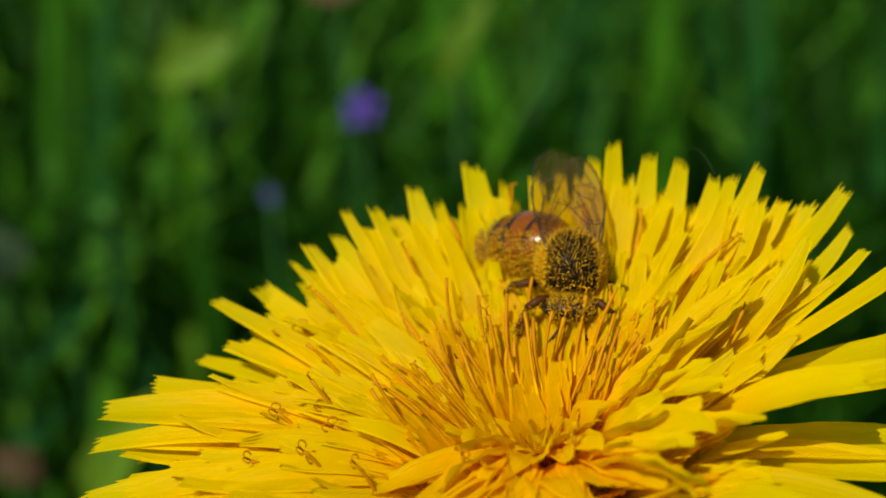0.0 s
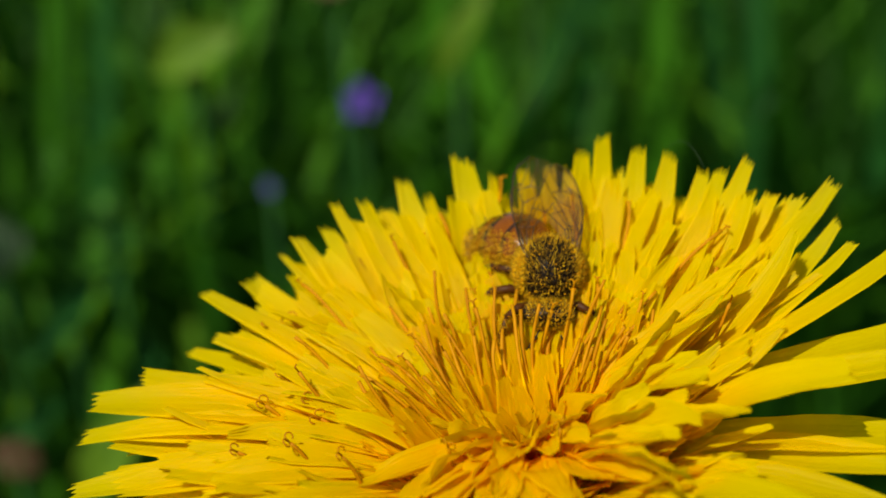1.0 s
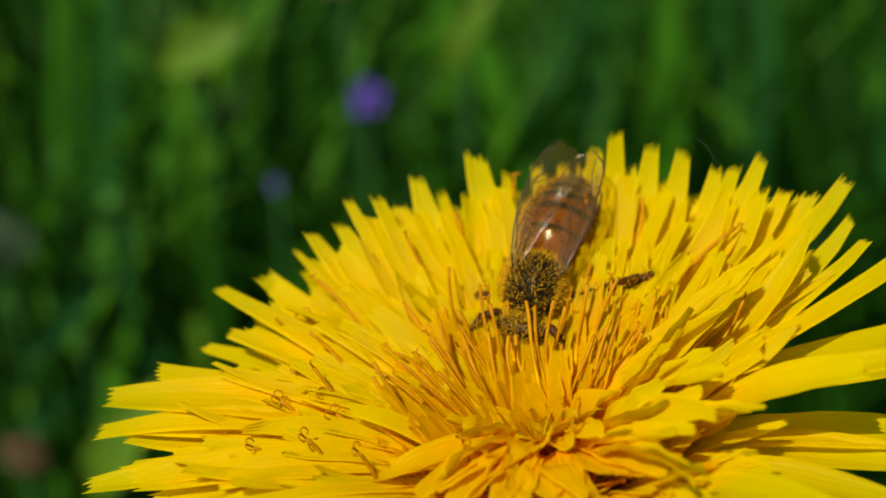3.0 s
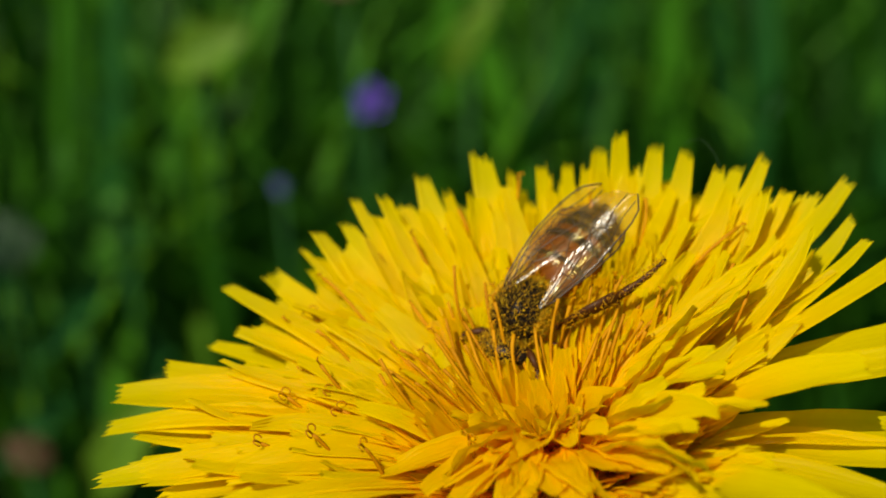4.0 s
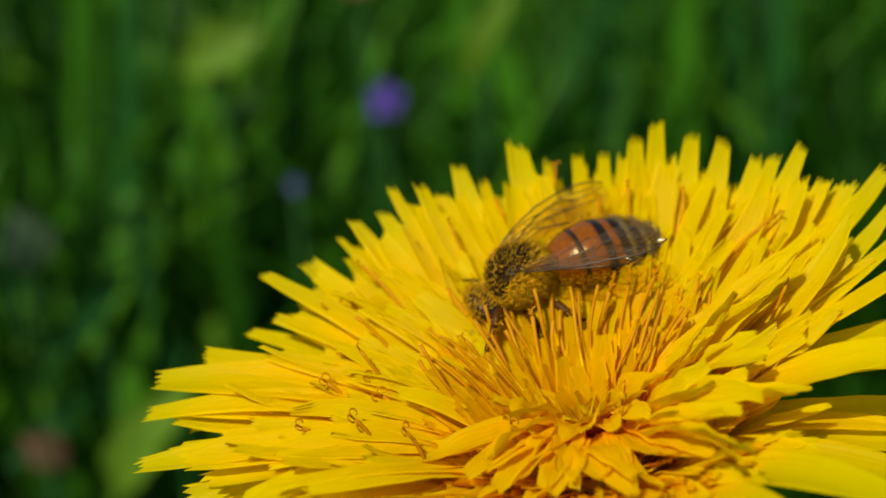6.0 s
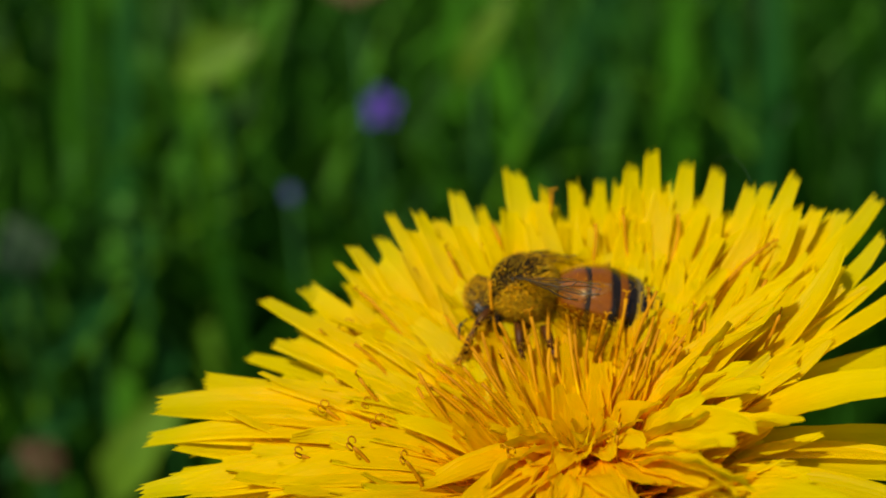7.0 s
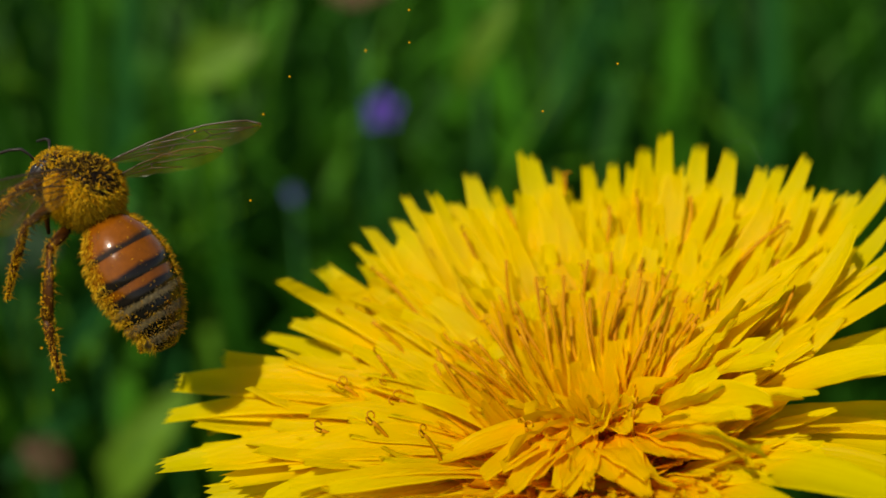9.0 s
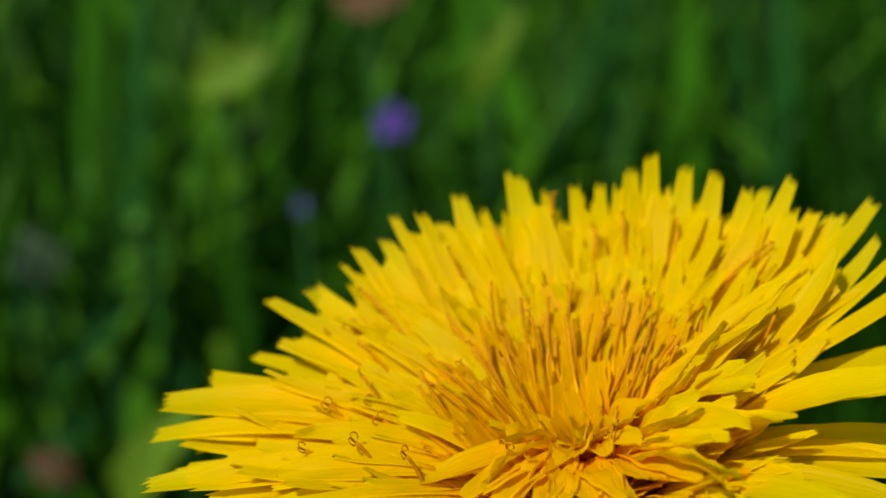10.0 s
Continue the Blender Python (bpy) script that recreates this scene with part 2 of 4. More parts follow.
def small_flower(x, y, z, size, face, mat):
    """A five-petalled violet flower on its stalk; millimetres."""
    root = empty("violet_flower", pose(x * MM, y * MM, 0))
    v, f, u = tube([(0, 0, 0), (1.5 * MM, 2 * MM, z * 0.5 * MM), (0, 0, (z - 1) * MM)], [0.0006, 0.0005, 0.0004])
    part("stalk", mesh_of("stalk", v, f), BLADE_DARK, root)
    at = pose(0, 0, z * MM, *face)
    for k in range(5):
        verts, faces = [], []
        for i in range(7):
            s = i / 6
            w = size * 0.34 * math.sin(math.pi * min(1, 0.12 + 0.8 * s)) ** 0.7
            for j in range(5):
                q = (j - 2) / 2
                verts.append(Vector((s * size, q * w, (0.25 * s * s + 0.12 * q * q) * size)) * MM)
        faces = [(i * 5 + j, i * 5 + j + 1, i * 5 + j + 6, i * 5 + j + 5) for i in range(6) for j in range(4)]
        part("petal", mesh_of("violet_petal", verts, faces), mat, root, at=at @ pose(0, 0, 0, 0, 0, 72 * k + 18))
    bm = bmesh.new()
    bmesh.ops.create_icosphere(bm, subdivisions=1, radius=size * 0.16 * MM)
    part("throat", bm, VIOLET_EYE, root, at=at @ pose(0, 0, 0.0004))
    tagged(root, "small violet-blue meadow flower on a thin stalk", "flower", "violet flowers in the grass")


small_flower(-19, 166, 86, 3.5, (62, 0, 5), VIOLET)
small_flower(-31.5, 137, 82, 1.5, (75, 0, -25), BLUE)


def broad_leaf(name, x, y, z, length, width, m, mat, label):
    """A broad ragged leaf with a midrib, on a stalk down to the soil."""
    root = empty(name, pose(x * MM, y * MM, 0))
    verts, faces = [], []
    for i in range(13):
        s = i / 12
        w = width * 0.5 * math.sin(math.pi * min(0.97, 0.06 + 0.9 * s)) ** 0.75 * (1 + 0.12 * math.sin(i * 2.3))
        for j in range(7):
            q = (j - 3) / 3
            verts.append(Vector(((s - 0.5) * length, q * w, -0.12 * length * (s - 0.5) ** 2 * 4 + 0.18 * width * q * q + 0.6 * math.sin(i + j * 2))) * MM)
    faces = [(i * 7 + j, i * 7 + j + 1, i * 7 + j + 8, i * 7 + j + 7) for i in range(12) for j in range(6)]
    part("leaf_blade", mesh_of("leaf_blade", verts, faces), mat, root, at=pose(0, 0, z * MM) @ m)
    v, f, u = tube([(0, 0, 0), (0.001, 0.0015, z * 0.5 * MM), (0, 0, z * MM)], [0.0006, 0.0005, 0.0004])
    part("stalk", mesh_of("stalk", v, f), BLADE_DARK, root)
    tagged(root, label, "leaf")


broad_leaf("pale_leaf", -46, 158, 98, 16, 9, pose(0, 0, 0, 68, -26, 0), PALE, "pale yellow-green sunlit leaf among the grass")
broad_leaf("dead_leaf", -22, 160, 110, 12, 8, pose(0, 0, 0, 55, -10, 0), DEAD, "dry red-brown dead leaf caught in the grass")
broad_leaf("faded_leaf", -70, 122, 79, 9, 8, pose(0, 0, 0, 60, 70, 0), WHITISH, "faded grey-white leaf in the shaded grass")
broad_leaf("faded_leaf", -50, 100, 58, 22, 8, pose(0, 0, 0, 50, -55, 10), PALE, "long pale green leaf low in the grass")
broad_leaf("pale_leaf", -2, 147, 104, 17, 5, pose(0, 0, 0, 70, -62, 0), PALE, "narrow pale green leaf behind the violet flower")
broad_leaf("dead_leaf", -62, 95, 60, 7, 5, pose(0, 0, 0, 50, 30, 0), DEAD, "brown withered leaf low in the grass")

for x, y, z, size, turn, tilt in ((-62, 126, 66, 22, 75, 50), (-76, 130, 72, 24, 110, 46), (-50, 122, 58, 20, 95, 52), (-68, 118, 50, 20, 60, 44), (-90, 134, 62, 24, 85, 48), (-56, 134, 74, 22, 105, 50)):
    broad_leaf("meadow_leaf", x, y, z, size, size * 0.2, pose(0, 0, 0, tilt, -12, turn), BLADE_DARK, "narrow green leaf lit by the sun low in the grass")


# ---- the dandelion; its own space is in millimetres from the receptacle ----
HEAD = pose(0, 0, 0.127, 0, -10, 0) @ pose(0, 0, -0.007)


def polar(az, r, z):
    a = radians(az)
    return Vector((r * math.cos(a), r * math.sin(a), z))


def floret_mesh(az, reach, rise, width, el, base_r, az_base=None, twist=0.0, cup=0.25, wave=0.0, side=0.0, rows=13, teeth=0.42, crinkle=0.07, narrow=(0.3, 0.66), base_z=0.3, rng=random, mesh=True):
    """One strap-shaped floret: a narrow tube that opens into a grooved strap with five teeth."""
    az_base = az if az_base is None else az_base
    p0 = polar(az_base, base_r, base_z)
    tip = polar(az, reach, rise)
    span = (tip - p0).length
    p1 = p0 + (polar(az_base, 0.25, 1.0)).normalized() * span * 0.38
    end = polar(az, math.cos(radians(el)), math.sin(radians(el)))
    p2 = tip - end * span * 0.36
    sideways = polar(az + 90, 1, 0)
    p1, p2 = p1 + sideways * side * 0.6, p2 + sideways * side
    cols = 9
    top, uvs = [], []
    ph = rng.uniform(0, 6.28)
    taper, widest = rng.uniform(*narrow), rng.uniform(0.48, 0.66)
    skew = rng.uniform(-0.6, 0.6)
    notch = [rng.uniform(0.35, 1.0) for _ in range(cols)]
    for i in range(rows + 1):
        s = i / rows
        c = bezier(p0, p1, p2, tip, s)
        t = (bezier(p0, p1, p2, tip, min(1, s + 0.02)) - bezier(p0, p1, p2, tip, max(0, s - 0.02))).normalized()
        sd = (sideways - t * sideways.dot(t)).normalized()
        nrm = sd.cross(t)
        if nrm.dot(polar(az, -1, 0.6)) < 0:
            nrm = -nrm
        a = twist * max(0, s - 0.3) / 0.7
        sd, nrm = sd * math.cos(a) + nrm * math.sin(a), nrm * math.cos(a) - sd * math.sin(a)
        opened = min(1, max(0, (s - 0.14) / 0.36))
        opened = opened * opened * (3 - 2 * opened)
        w = 0.5 * (0.6 + (width - 0.6) * opened) * (1 - taper * max(0, (s - widest) / (1 - widest)) ** 1.6) * (1 + 0.06 * math.sin(s * 9 + ph))
        curl = cup * (1 + (1 - opened) * 2.5)
        for j in range(cols):
            q = (j - 4) / 4
            ang = q * curl * 1.6
            x = math.sin(ang) / (curl * 1.6) if curl > 0.02 else q
            z = (1 - math.cos(ang)) / max(curl * 1.6, 0.03)
            groove = 0.055 * (1 if j % 2 else -1) * opened
            p = c + sd * (x * w) + nrm * (z * w + groove + wave * math.sin(s * 6 + ph + q * 1.2) * opened)
            if opened > 0:
                p = p + (nrm + sd * 0.6) * (crinkle * opened * (noise.noise(p * 0.9 + Vector((ph * 9, 0, 0))) + 0.6 * noise.noise(p * 2.1 + Vector((0, ph * 9, 0)))))
            if s > 0.8:
                p = p + t * (skew * q * w * (s - 0.8) / 0.2)
            if i == rows:
                # the strap is cut off square, with five small teeth
                p = p + t * (teeth * notch[j] * (1.0 if j % 2 == 0 else -0.35)) - sd * (0.1 * q * w) + nrm * (0.12 * rng.random())
            top.append(p * MM)
            uvs.append(((j + 0.5) / cols, s))
    faces = [(i * cols + j, i * cols + j + 1, (i + 1) * cols + j + 1, (i + 1) * cols + j) for i in range(rows) for j in range(cols - 1)]
    return mesh_of("petal", top, faces, uvs) if mesh else (top, faces, uvs)


def style_mesh(length, lean, curl, rng, fork=True, roll=(1.0, 2.6)):
    """A pollen-dusted style: a thin column whose two stigma arms roll back."""
    bag = Bag()
    pts, rad = [], []
    hook = rng.uniform(-0.4, 0.4)
    for i in range(9):
        s = i / 8
        pts.append(Vector((lean * s * s * length, (0.1 * math.sin(s * 5 + curl * 9) + hook * s ** 4) * length * 0.3, s * length * (1 - 0.12 * abs(hook) * s * s))))
        rad.append((0.065 + 0.04 * min(1, s * 1.4)) * (1 + 0.18 * rng.uniform(-1, 1)))
    bag.add(*tube([p * MM for p in pts], [r * MM for r in rad], 6))
    if fork:
        top = pts[-1]
        d = (pts[-1] - pts[-2]).normalized()
        for sgn in (-1, 1):
            arm, r0 = [top], 0.34 * curl
            n = 9
            out = Vector((0.3 * rng.uniform(-1, 1), sgn, 0)).normalized()
            turn = rng.uniform(*roll)
            for i in range(1, n):
                a = turn * i / (n - 1)
                r = r0 * (1 - 0.35 * i / n)
                arm.append(top + d * (0.25 + math.sin(a) * r * 1.1) + out * (r0 - math.cos(a) * r))
            bag.add(*[x if k != 2 else [(p[0], 0.95) for p in x] for k, x in enumerate(tube([p * MM for p in arm], [0.05 * MM] * n, 5))])
    return bag.mesh("style")


CURLED = [style_mesh(3.2, 0.1, 0.8, random.Random(40 + k), True, (3.6, 4.8)) for k in range(4)]
BOWL = 5.0


def bowl_rim(az):
    """Reach and rise of the rim at an azimuth."""
    return [float(np.interp(az % 360, (0, 10, 35, 60, 90, 120, 150, 180, 210, 240, 270, 300, 340, 360), row)) for row in (
        (20.5, 21, 19, 16.5, 15.5, 16, 19, 23, 21, 19, 18, 18, 20, 20.5), (7.8, 8.5, 12, 13.6, 13.8, 12.8, 10.6, 8, 6.8, 6, 5.5, 5.8, 6.5, 7.8))]


def bowl(az, r):
    """Height of the shallow bowl that the ends of the florets form."""
    reach, height = bowl_rim(az)
    return BOWL + (height - BOWL) * (r / reach) ** 1.2 + 1.1 * math.exp(-(r / 2.6) ** 2)


def dandelion():
    rng = random.Random(11)
    head = empty("dandelion", HEAD)
    tagged(head, "fully open yellow dandelion head on a hollow stem", "flower")
    # stem, down to the soil
    inv = HEAD.inverted()
    foot = inv @ Vector((0.006, 0.004, -0.004))
    pts = [bezier(Vector((0, 0, -0.006)), Vector((0, 0, -0.045)), foot + Vector((0, 0, 0.04)), foot, i / 12) for i in range(13)]
    v, f, u = tube(pts, [0.0024 + 0.0008 * i / 12 for i in range(13)], 14)
    part("stem", mesh_of("stem", v, f, u), STEM, head, "hollow pale green stem with a reddish tinge")
    # receptacle, domed high so its bright ochre fills the gaps between florets
    bag, prof = Bag(), [(0.0, -6.2), (2.6, -6.0), (4.6, -4.6), (5.6, -2.2), (5.7, -0.5), (5.5, 1.8), (5.0, 3.6), (3.2, 4.3), (0.0, 4.5)]
    verts = [polar(15 * k, r, z) * MM for r, z in prof for k in range(24)]
    faces = [(i * 24 + k, i * 24 + (k + 1) % 24, i * 24 + 24 + (k + 1) % 24, i * 24 + 24 + k) for i in range(len(prof) - 1) for k in range(24)]
    part("receptacle", mesh_of("receptacle", verts, faces), RECEPT, head)
    # bracts: inner ones upright, outer ones rolled down
    for k in range(32):
        outer = k % 2
        az = k * 11.25 + rng.uniform(-3, 3)
        me = floret_mesh(az, 9.5 if outer else 8.0, -9.0 if outer else 4.0, 2.3, -70 if outer else 60, 5.7, rows=9, teeth=0.0, cup=0.3, rng=rng)
        part("bract", me, BRACT, head, at=pose(0, 0, -0.005 if outer else -0.004))

    def floret(*a, material=PETAL, **k):
        part("petal", floret_mesh(*a, rng=rng, **k), material, head)

    def rim(az, reach, rise, w, el, base_r, drop=1.0):
        """One floret of the rim, and two that lie beneath it."""
        floret(az, reach, rise, w, el, base_r, side=rng.gauss(0, 0.25), twist=0.4 * math.cos(radians(az)) + rng.uniform(-0.2, 0.2), cup=rng.uniform(0.15, 0.4), wave=rng.uniform(0.02, 0.08), teeth=0.55)
        for sgn in (-1, 1):
            floret(az + sgn * rng.uniform(2.5, 5.0), reach - rng.uniform(0.8, 2.2), rise - drop * rng.uniform(0.9, 2.2), w * rng.uniform(0.85, 1.1), el - rng.uniform(-6, 10), base_r + 0.2,
                   side=rng.gauss(0, 0.3), twist=0.4 * math.cos(radians(az)) + rng.gauss(0, 0.25), cup=rng.uniform(0.15, 0.5), wave=rng.uniform(0.02, 0.1), teeth=0.5)

    # the rim as it stands: azimuth, reach, rise, width, end slope
    for az, reach, rise, w, el in (
            (-175, 23.0, 7.4, 2.7, 0), (-173, 20.5, 7.6, 2.6, 4), (174, 23.4, 7.8, 1.8, -8), (170, 23.2, 8.9, 3.4, 2), (174, 21.0, 7.9, 2.2, 2), (165, 21.0, 9.3, 2.2, 10),
            (154, 20.5, 8.5, 1.4, 8), (154, 17.5, 9.5, 1.8, 20), (150, 19.5, 11.6, 1.9, 22), (141, 19.0, 10.9, 2.2, 30), (135, 18.0, 11.8, 1.2, 36)):
        rim(az, reach, rise, w, el, 4.6)
    for az, reach, rise, w, el in (
            (132, 17.5, 12.6, 1.8, 40), (126, 17.0, 12.5, 2.1, 48), (124, 16.5, 14.0, 1.2, 45), (119, 15.5, 13.9, 1.3, 55), (115, 16.5, 12.6, 2.2, 52), (109, 16.0, 14.1, 2.3, 55),
            (105, 15.0, 13.2, 1.7, 58), (96, 15.8, 14.7, 2.6, 62), (90, 14.5, 13.8, 1.2, 62), (83, 15.0, 13.8, 1.4, 70), (77, 15.0, 13.7, 1.8, 66)):
        rim(az, reach, rise, w, el, 4.3)
    for az, reach, rise, w, el in (
            (73, 15.0, 13.5, 1.2, 66), (70, 15.5, 14.3, 1.6, 66), (65, 15.6, 15.3, 1.7, 68), (58, 16.0, 14.4, 2.2, 62), (52, 16.5, 13.9, 2.0, 60), (46, 17.0, 13.0, 1.8, 56),
            (43, 17.4, 13.0, 1.5, 54), (38, 18.0, 13.7, 1.9, 52), (35, 18.6, 11.7, 1.6, 46), (34, 20.0, 11.0, 2.0, 38), (30, 21.5, 11.7, 1.8, 36)):
        rim(az, reach, rise, w, el, 4.4)
    # a fuller row between and behind them
    for k in range(26):
        az = 36 + 112 * (k + rng.uniform(-0.4, 0.4)) / 26
        reach, height = bowl_rim(az)
        floret(az, reach * rng.uniform(0.98, 1.04), height + rng.uniform(-2.2, -0.5), rng.uniform(1.5, 2.4), 58 - 16 * abs(az - 85) / 50 + rng.gauss(0, 6), 4.5, twist=0.3 * math.cos(radians(az)) + rng.gauss(0, 0.3), cup=rng.uniform(0.15, 0.5), wave=rng.uniform(0.03, 0.1), side=rng.gauss(0, 0.4), teeth=0.5)
    # single florets of the right and front rim, with gaps between them: the last number bows them sideways
    for az, reach, rise, w, el, bow in (
            (21, 16.6, 11.6, 2.2, 46, -1.6), (19, 19.5, 10.2, 1.4, 30, -0.8), (16, 22.3, 10.0, 1.6, 26, -1.0), (12, 22.0, 5.4, 2.6, 2, 0.0), (6, 22.0, 5.0, 2.2, 0, 0.2), (-12, 16.0, 8.6, 2.4, 8, 0.8),
            (-7, 19.0, 8.2, 2.2, 4, 0.4), (-4, 19.6, 2.8, 3.0, -6, 0.2), (-9, 19.0, 2.4, 2.6, -8, 0.4), (-20, 18.6, 2.2, 2.6, -10, 0.2), (-38, 17.0, 5.2, 2.8, -6, 0.3), (-55, 16.5, 5.4, 2.8, -8, 0.0)):
        floret(az, reach, rise, w, el, 4.6, side=bow, twist=0.25 * math.cos(radians(az)) + rng.uniform(-0.25, 0.25), cup=rng.uniform(0.2, 0.4), wave=0.06, teeth=0.3)
    # straps that lie over the inner left side, each by its own end
    for az, reach, rise, w, el in (
            (166, 15.5, 8.0, 1.6, 8), (169, 12.0, 8.2, 1.6, 12), (166, 17.5, 8.8, 1.7, 12), (165, 17.0, 9.2, 1.6, 12), (172, 15.5, 7.2, 1.4, 4), (132, 16.0, 10.8, 2.0, 35), (140, 16.5, 9.6, 1.7, 25),
            (140, 14.5, 8.4, 1.6, 22), (130, 16.0, 11.7, 1.9, 42), (121, 15.5, 13.0, 1.8, 52), (182, 13.0, 7.6, 1.3, 14), (190, 16.5, 7.2, 2.4, -4), (198, 18.0, 6.6, 2.5, -6), (186, 17.5, 7.4, 2.2, 0)):
        floret(az, reach, rise, w * 1.1, el, 3.6, twist=0.4 * math.cos(radians(az)) + rng.gauss(0, 0.2), cup=rng.uniform(0.15, 0.45), wave=rng.uniform(0.03, 0.09), side=rng.gauss(0, 0.3), teeth=0.28)
    # florets that fill the bowl between the middle and the rim, in a spiral; the right-hand rim is thin and open
    for k in range(470):
        at = 0.94 - 0.56 * (k / 470) ** 0.9 + rng.gauss(0, 0.025)
        az = (137.508 * k + rng.gauss(0, 4)) % 360
        if at > 0.62 and (az > 300 or az < 19) or (at > 0.75 and 235 < az < 300):
            continue
        reach, height = bowl_rim(az)
        r, back = at * reach, max(0, math.sin(radians(az)))
        slope = math.degrees(math.atan2(1.2 * (height - BOWL) * at ** 0.2, reach))
        lift = (-0.5 if 185 < az < 350 else 0.9) - 1.9 * max(0, at - 0.6) / 0.34
        floret(az, r, bowl(az, r) + lift + rng.gauss(0, 0.45), rng.choice((1.1, 1.3, 1.5, 1.8, 2.2)) * (0.7 + 0.35 * at) * (1.15 if 140 < az < 235 else 1.0), slope + 12 + 12 * back + rng.gauss(0, 11), 1.2 + 3.4 * at,
               az_base=az + rng.uniform(-4, 4), twist=0.35 * math.cos(radians(az)) + rng.gauss(0, 0.38), cup=rng.uniform(0.15, 0.65), wave=rng.uniform(0.03, 0.13), side=rng.gauss(0, 0.7), teeth=0.24, crinkle=0.1)
    # shorter ones that overlap over the back and the sides
    for k in range(118):
        az = 4 + 204 * ((k * 0.618) % 1.0)
        at = rng.uniform(0.46, 0.86)
        reach, height = bowl_rim(az)
        floret(az, at * reach, bowl(az, at * reach) + rng.uniform(0.2, 1.4), rng.uniform(1.0, 1.7), max(12, 44 - 14 * abs(az - 80) / 60) + rng.gauss(0, 10), 1.2 + 3.0 * at, twist=0.3 * math.cos(radians(az)) + rng.gauss(0, 0.4), cup=rng.uniform(0.2, 0.6),
               wave=rng.uniform(0.05, 0.15), side=rng.gauss(0, 0.7), teeth=0.2, crinkle=0.16, narrow=(0.4, 0.75))
    # the small florets that crowd the middle, too many to pick apart, in the spiral of the head
    inner = Bag()
    for k in range(1, 330):
        r = 0.48 * math.sqrt(k)
        az = (137.508 * k) % 360
        front = max(0, -math.sin(radians(az))) * min(1, r / 3)
        inner.add(*floret_mesh(az + rng.gauss(0, 3), r * (1 + 0.15 * front), bowl(az, r) - 0.2 + (1.3 * min(1, r / 3) if front == 0 else 0.0) + rng.gauss(0, 0.35), (1.3 + 0.12 * r + 0.3 * front) * rng.uniform(0.85, 1.15), 66 - 2.4 * r - 30 * front + rng.gauss(0, 5), 0.34 * r,
                               az_base=az, twist=rng.gauss(0, 0.25), cup=rng.uniform(0.15, 0.4), wave=rng.uniform(0.0, 0.05), side=rng.gauss(0, 0.25), rows=9, teeth=0.16, rng=rng, mesh=False))
    tagged(part("floret_disc", inner.mesh("floret_disc"), PETAL_INNER, head), "crowded narrow young florets in the middle of the head", kind="stuff")
    # short broad florets that fold open round the middle like crumpled ears, and lie over the front right
    for az, reach, rise, w, el in (
            (-153, 3.9, 6.7, 1.4, 40), (-146, 3.2, 6.3, 1.2, 50), (-116, 2.8, 5.6, 1.1, -20), (-62, 2.6, 6.3, 1.4, 45), (-48, 3.0, 6.4, 1.2, 40), (-32, 3.6, 6.7, 1.4, 40), (-15, 4.4, 7.0, 1.3, 40), (-130, 2.2, 6.0, 1.1, 50),
            (-85, 2.0, 5.7, 1.0, 40), (160, 2.6, 5.9, 1.0, 60), (-100, 1.2, 5.8, 0.9, 60), (-20, 1.8, 6.0, 1.0, 60), (-170, 4.6, 6.8, 1.3, 40), (-150, 4.6, 6.3, 1.4, 22), (-132, 4.4, 6.0, 1.5, 18), (-112, 4.2, 5.6, 1.4, 10), (-92, 3.8, 5.6, 1.4, 14), (-70, 4.0, 5.8, 1.5, 18), (-50, 4.6, 6.2, 1.5, 24),
            (-122, 6.0, 5.8, 1.2, -25), (-101, 6.8, 5.6, 1.1, -28), (-84, 6.2, 5.4, 1.1, -24), (-140, 6.6, 6.4, 1.5, -6)):
        floret(az, reach, rise + 0.8 * (reach < 5) + rng.gauss(0, 0.25), w * 1.5, el - 24 + rng.gauss(0, 10), 0.7, twist=rng.gauss(0, 0.6), cup=rng.uniform(0.3, 0.8), wave=rng.uniform(0.1, 0.2), side=rng.gauss(0, 0.5), teeth=0.09, crinkle=0.4, narrow=(0.5, 0.75), base_z=3.8, material=PETAL_MIDDLE)
    for az, reach, rise, w, el in (
            (-44, 6.0, 7.5, 1.4, 16), (-29, 7.2, 8.4, 1.5, 22), (-18, 6.6, 8.6, 1.3, 26), (-40, 8.4, 7.8, 1.6, 8), (-31, 9.8, 8.3, 1.7, 8), (-3, 9.0, 9.0, 1.6, 28), (-14, 9.4, 8.8, 1.7, 20), (-50, 11.4, 7.6, 1.9, -2), (-23, 11.6, 8.0, 1.8, 8),
            (2, 7.2, 9.2, 1.4, 34), (12, 8.8, 10.2, 1.5, 38), (8, 11.0, 10.8, 1.7, 36), (15, 12.3, 11.6, 1.8, 38)):
        for lower in (0.0, 0.9):
            floret(az + rng.uniform(-5, 5) * lower, reach - lower, rise - 0.7 * lower, w, el + rng.gauss(0, 8), 2.2, twist=rng.gauss(0, 0.55), cup=rng.uniform(0.25, 0.7), wave=rng.uniform(0.08, 0.18), side=rng.gauss(0, 0.7), teeth=0.18, crinkle=0.25, narrow=(0.5, 0.8), base_z=3.0)
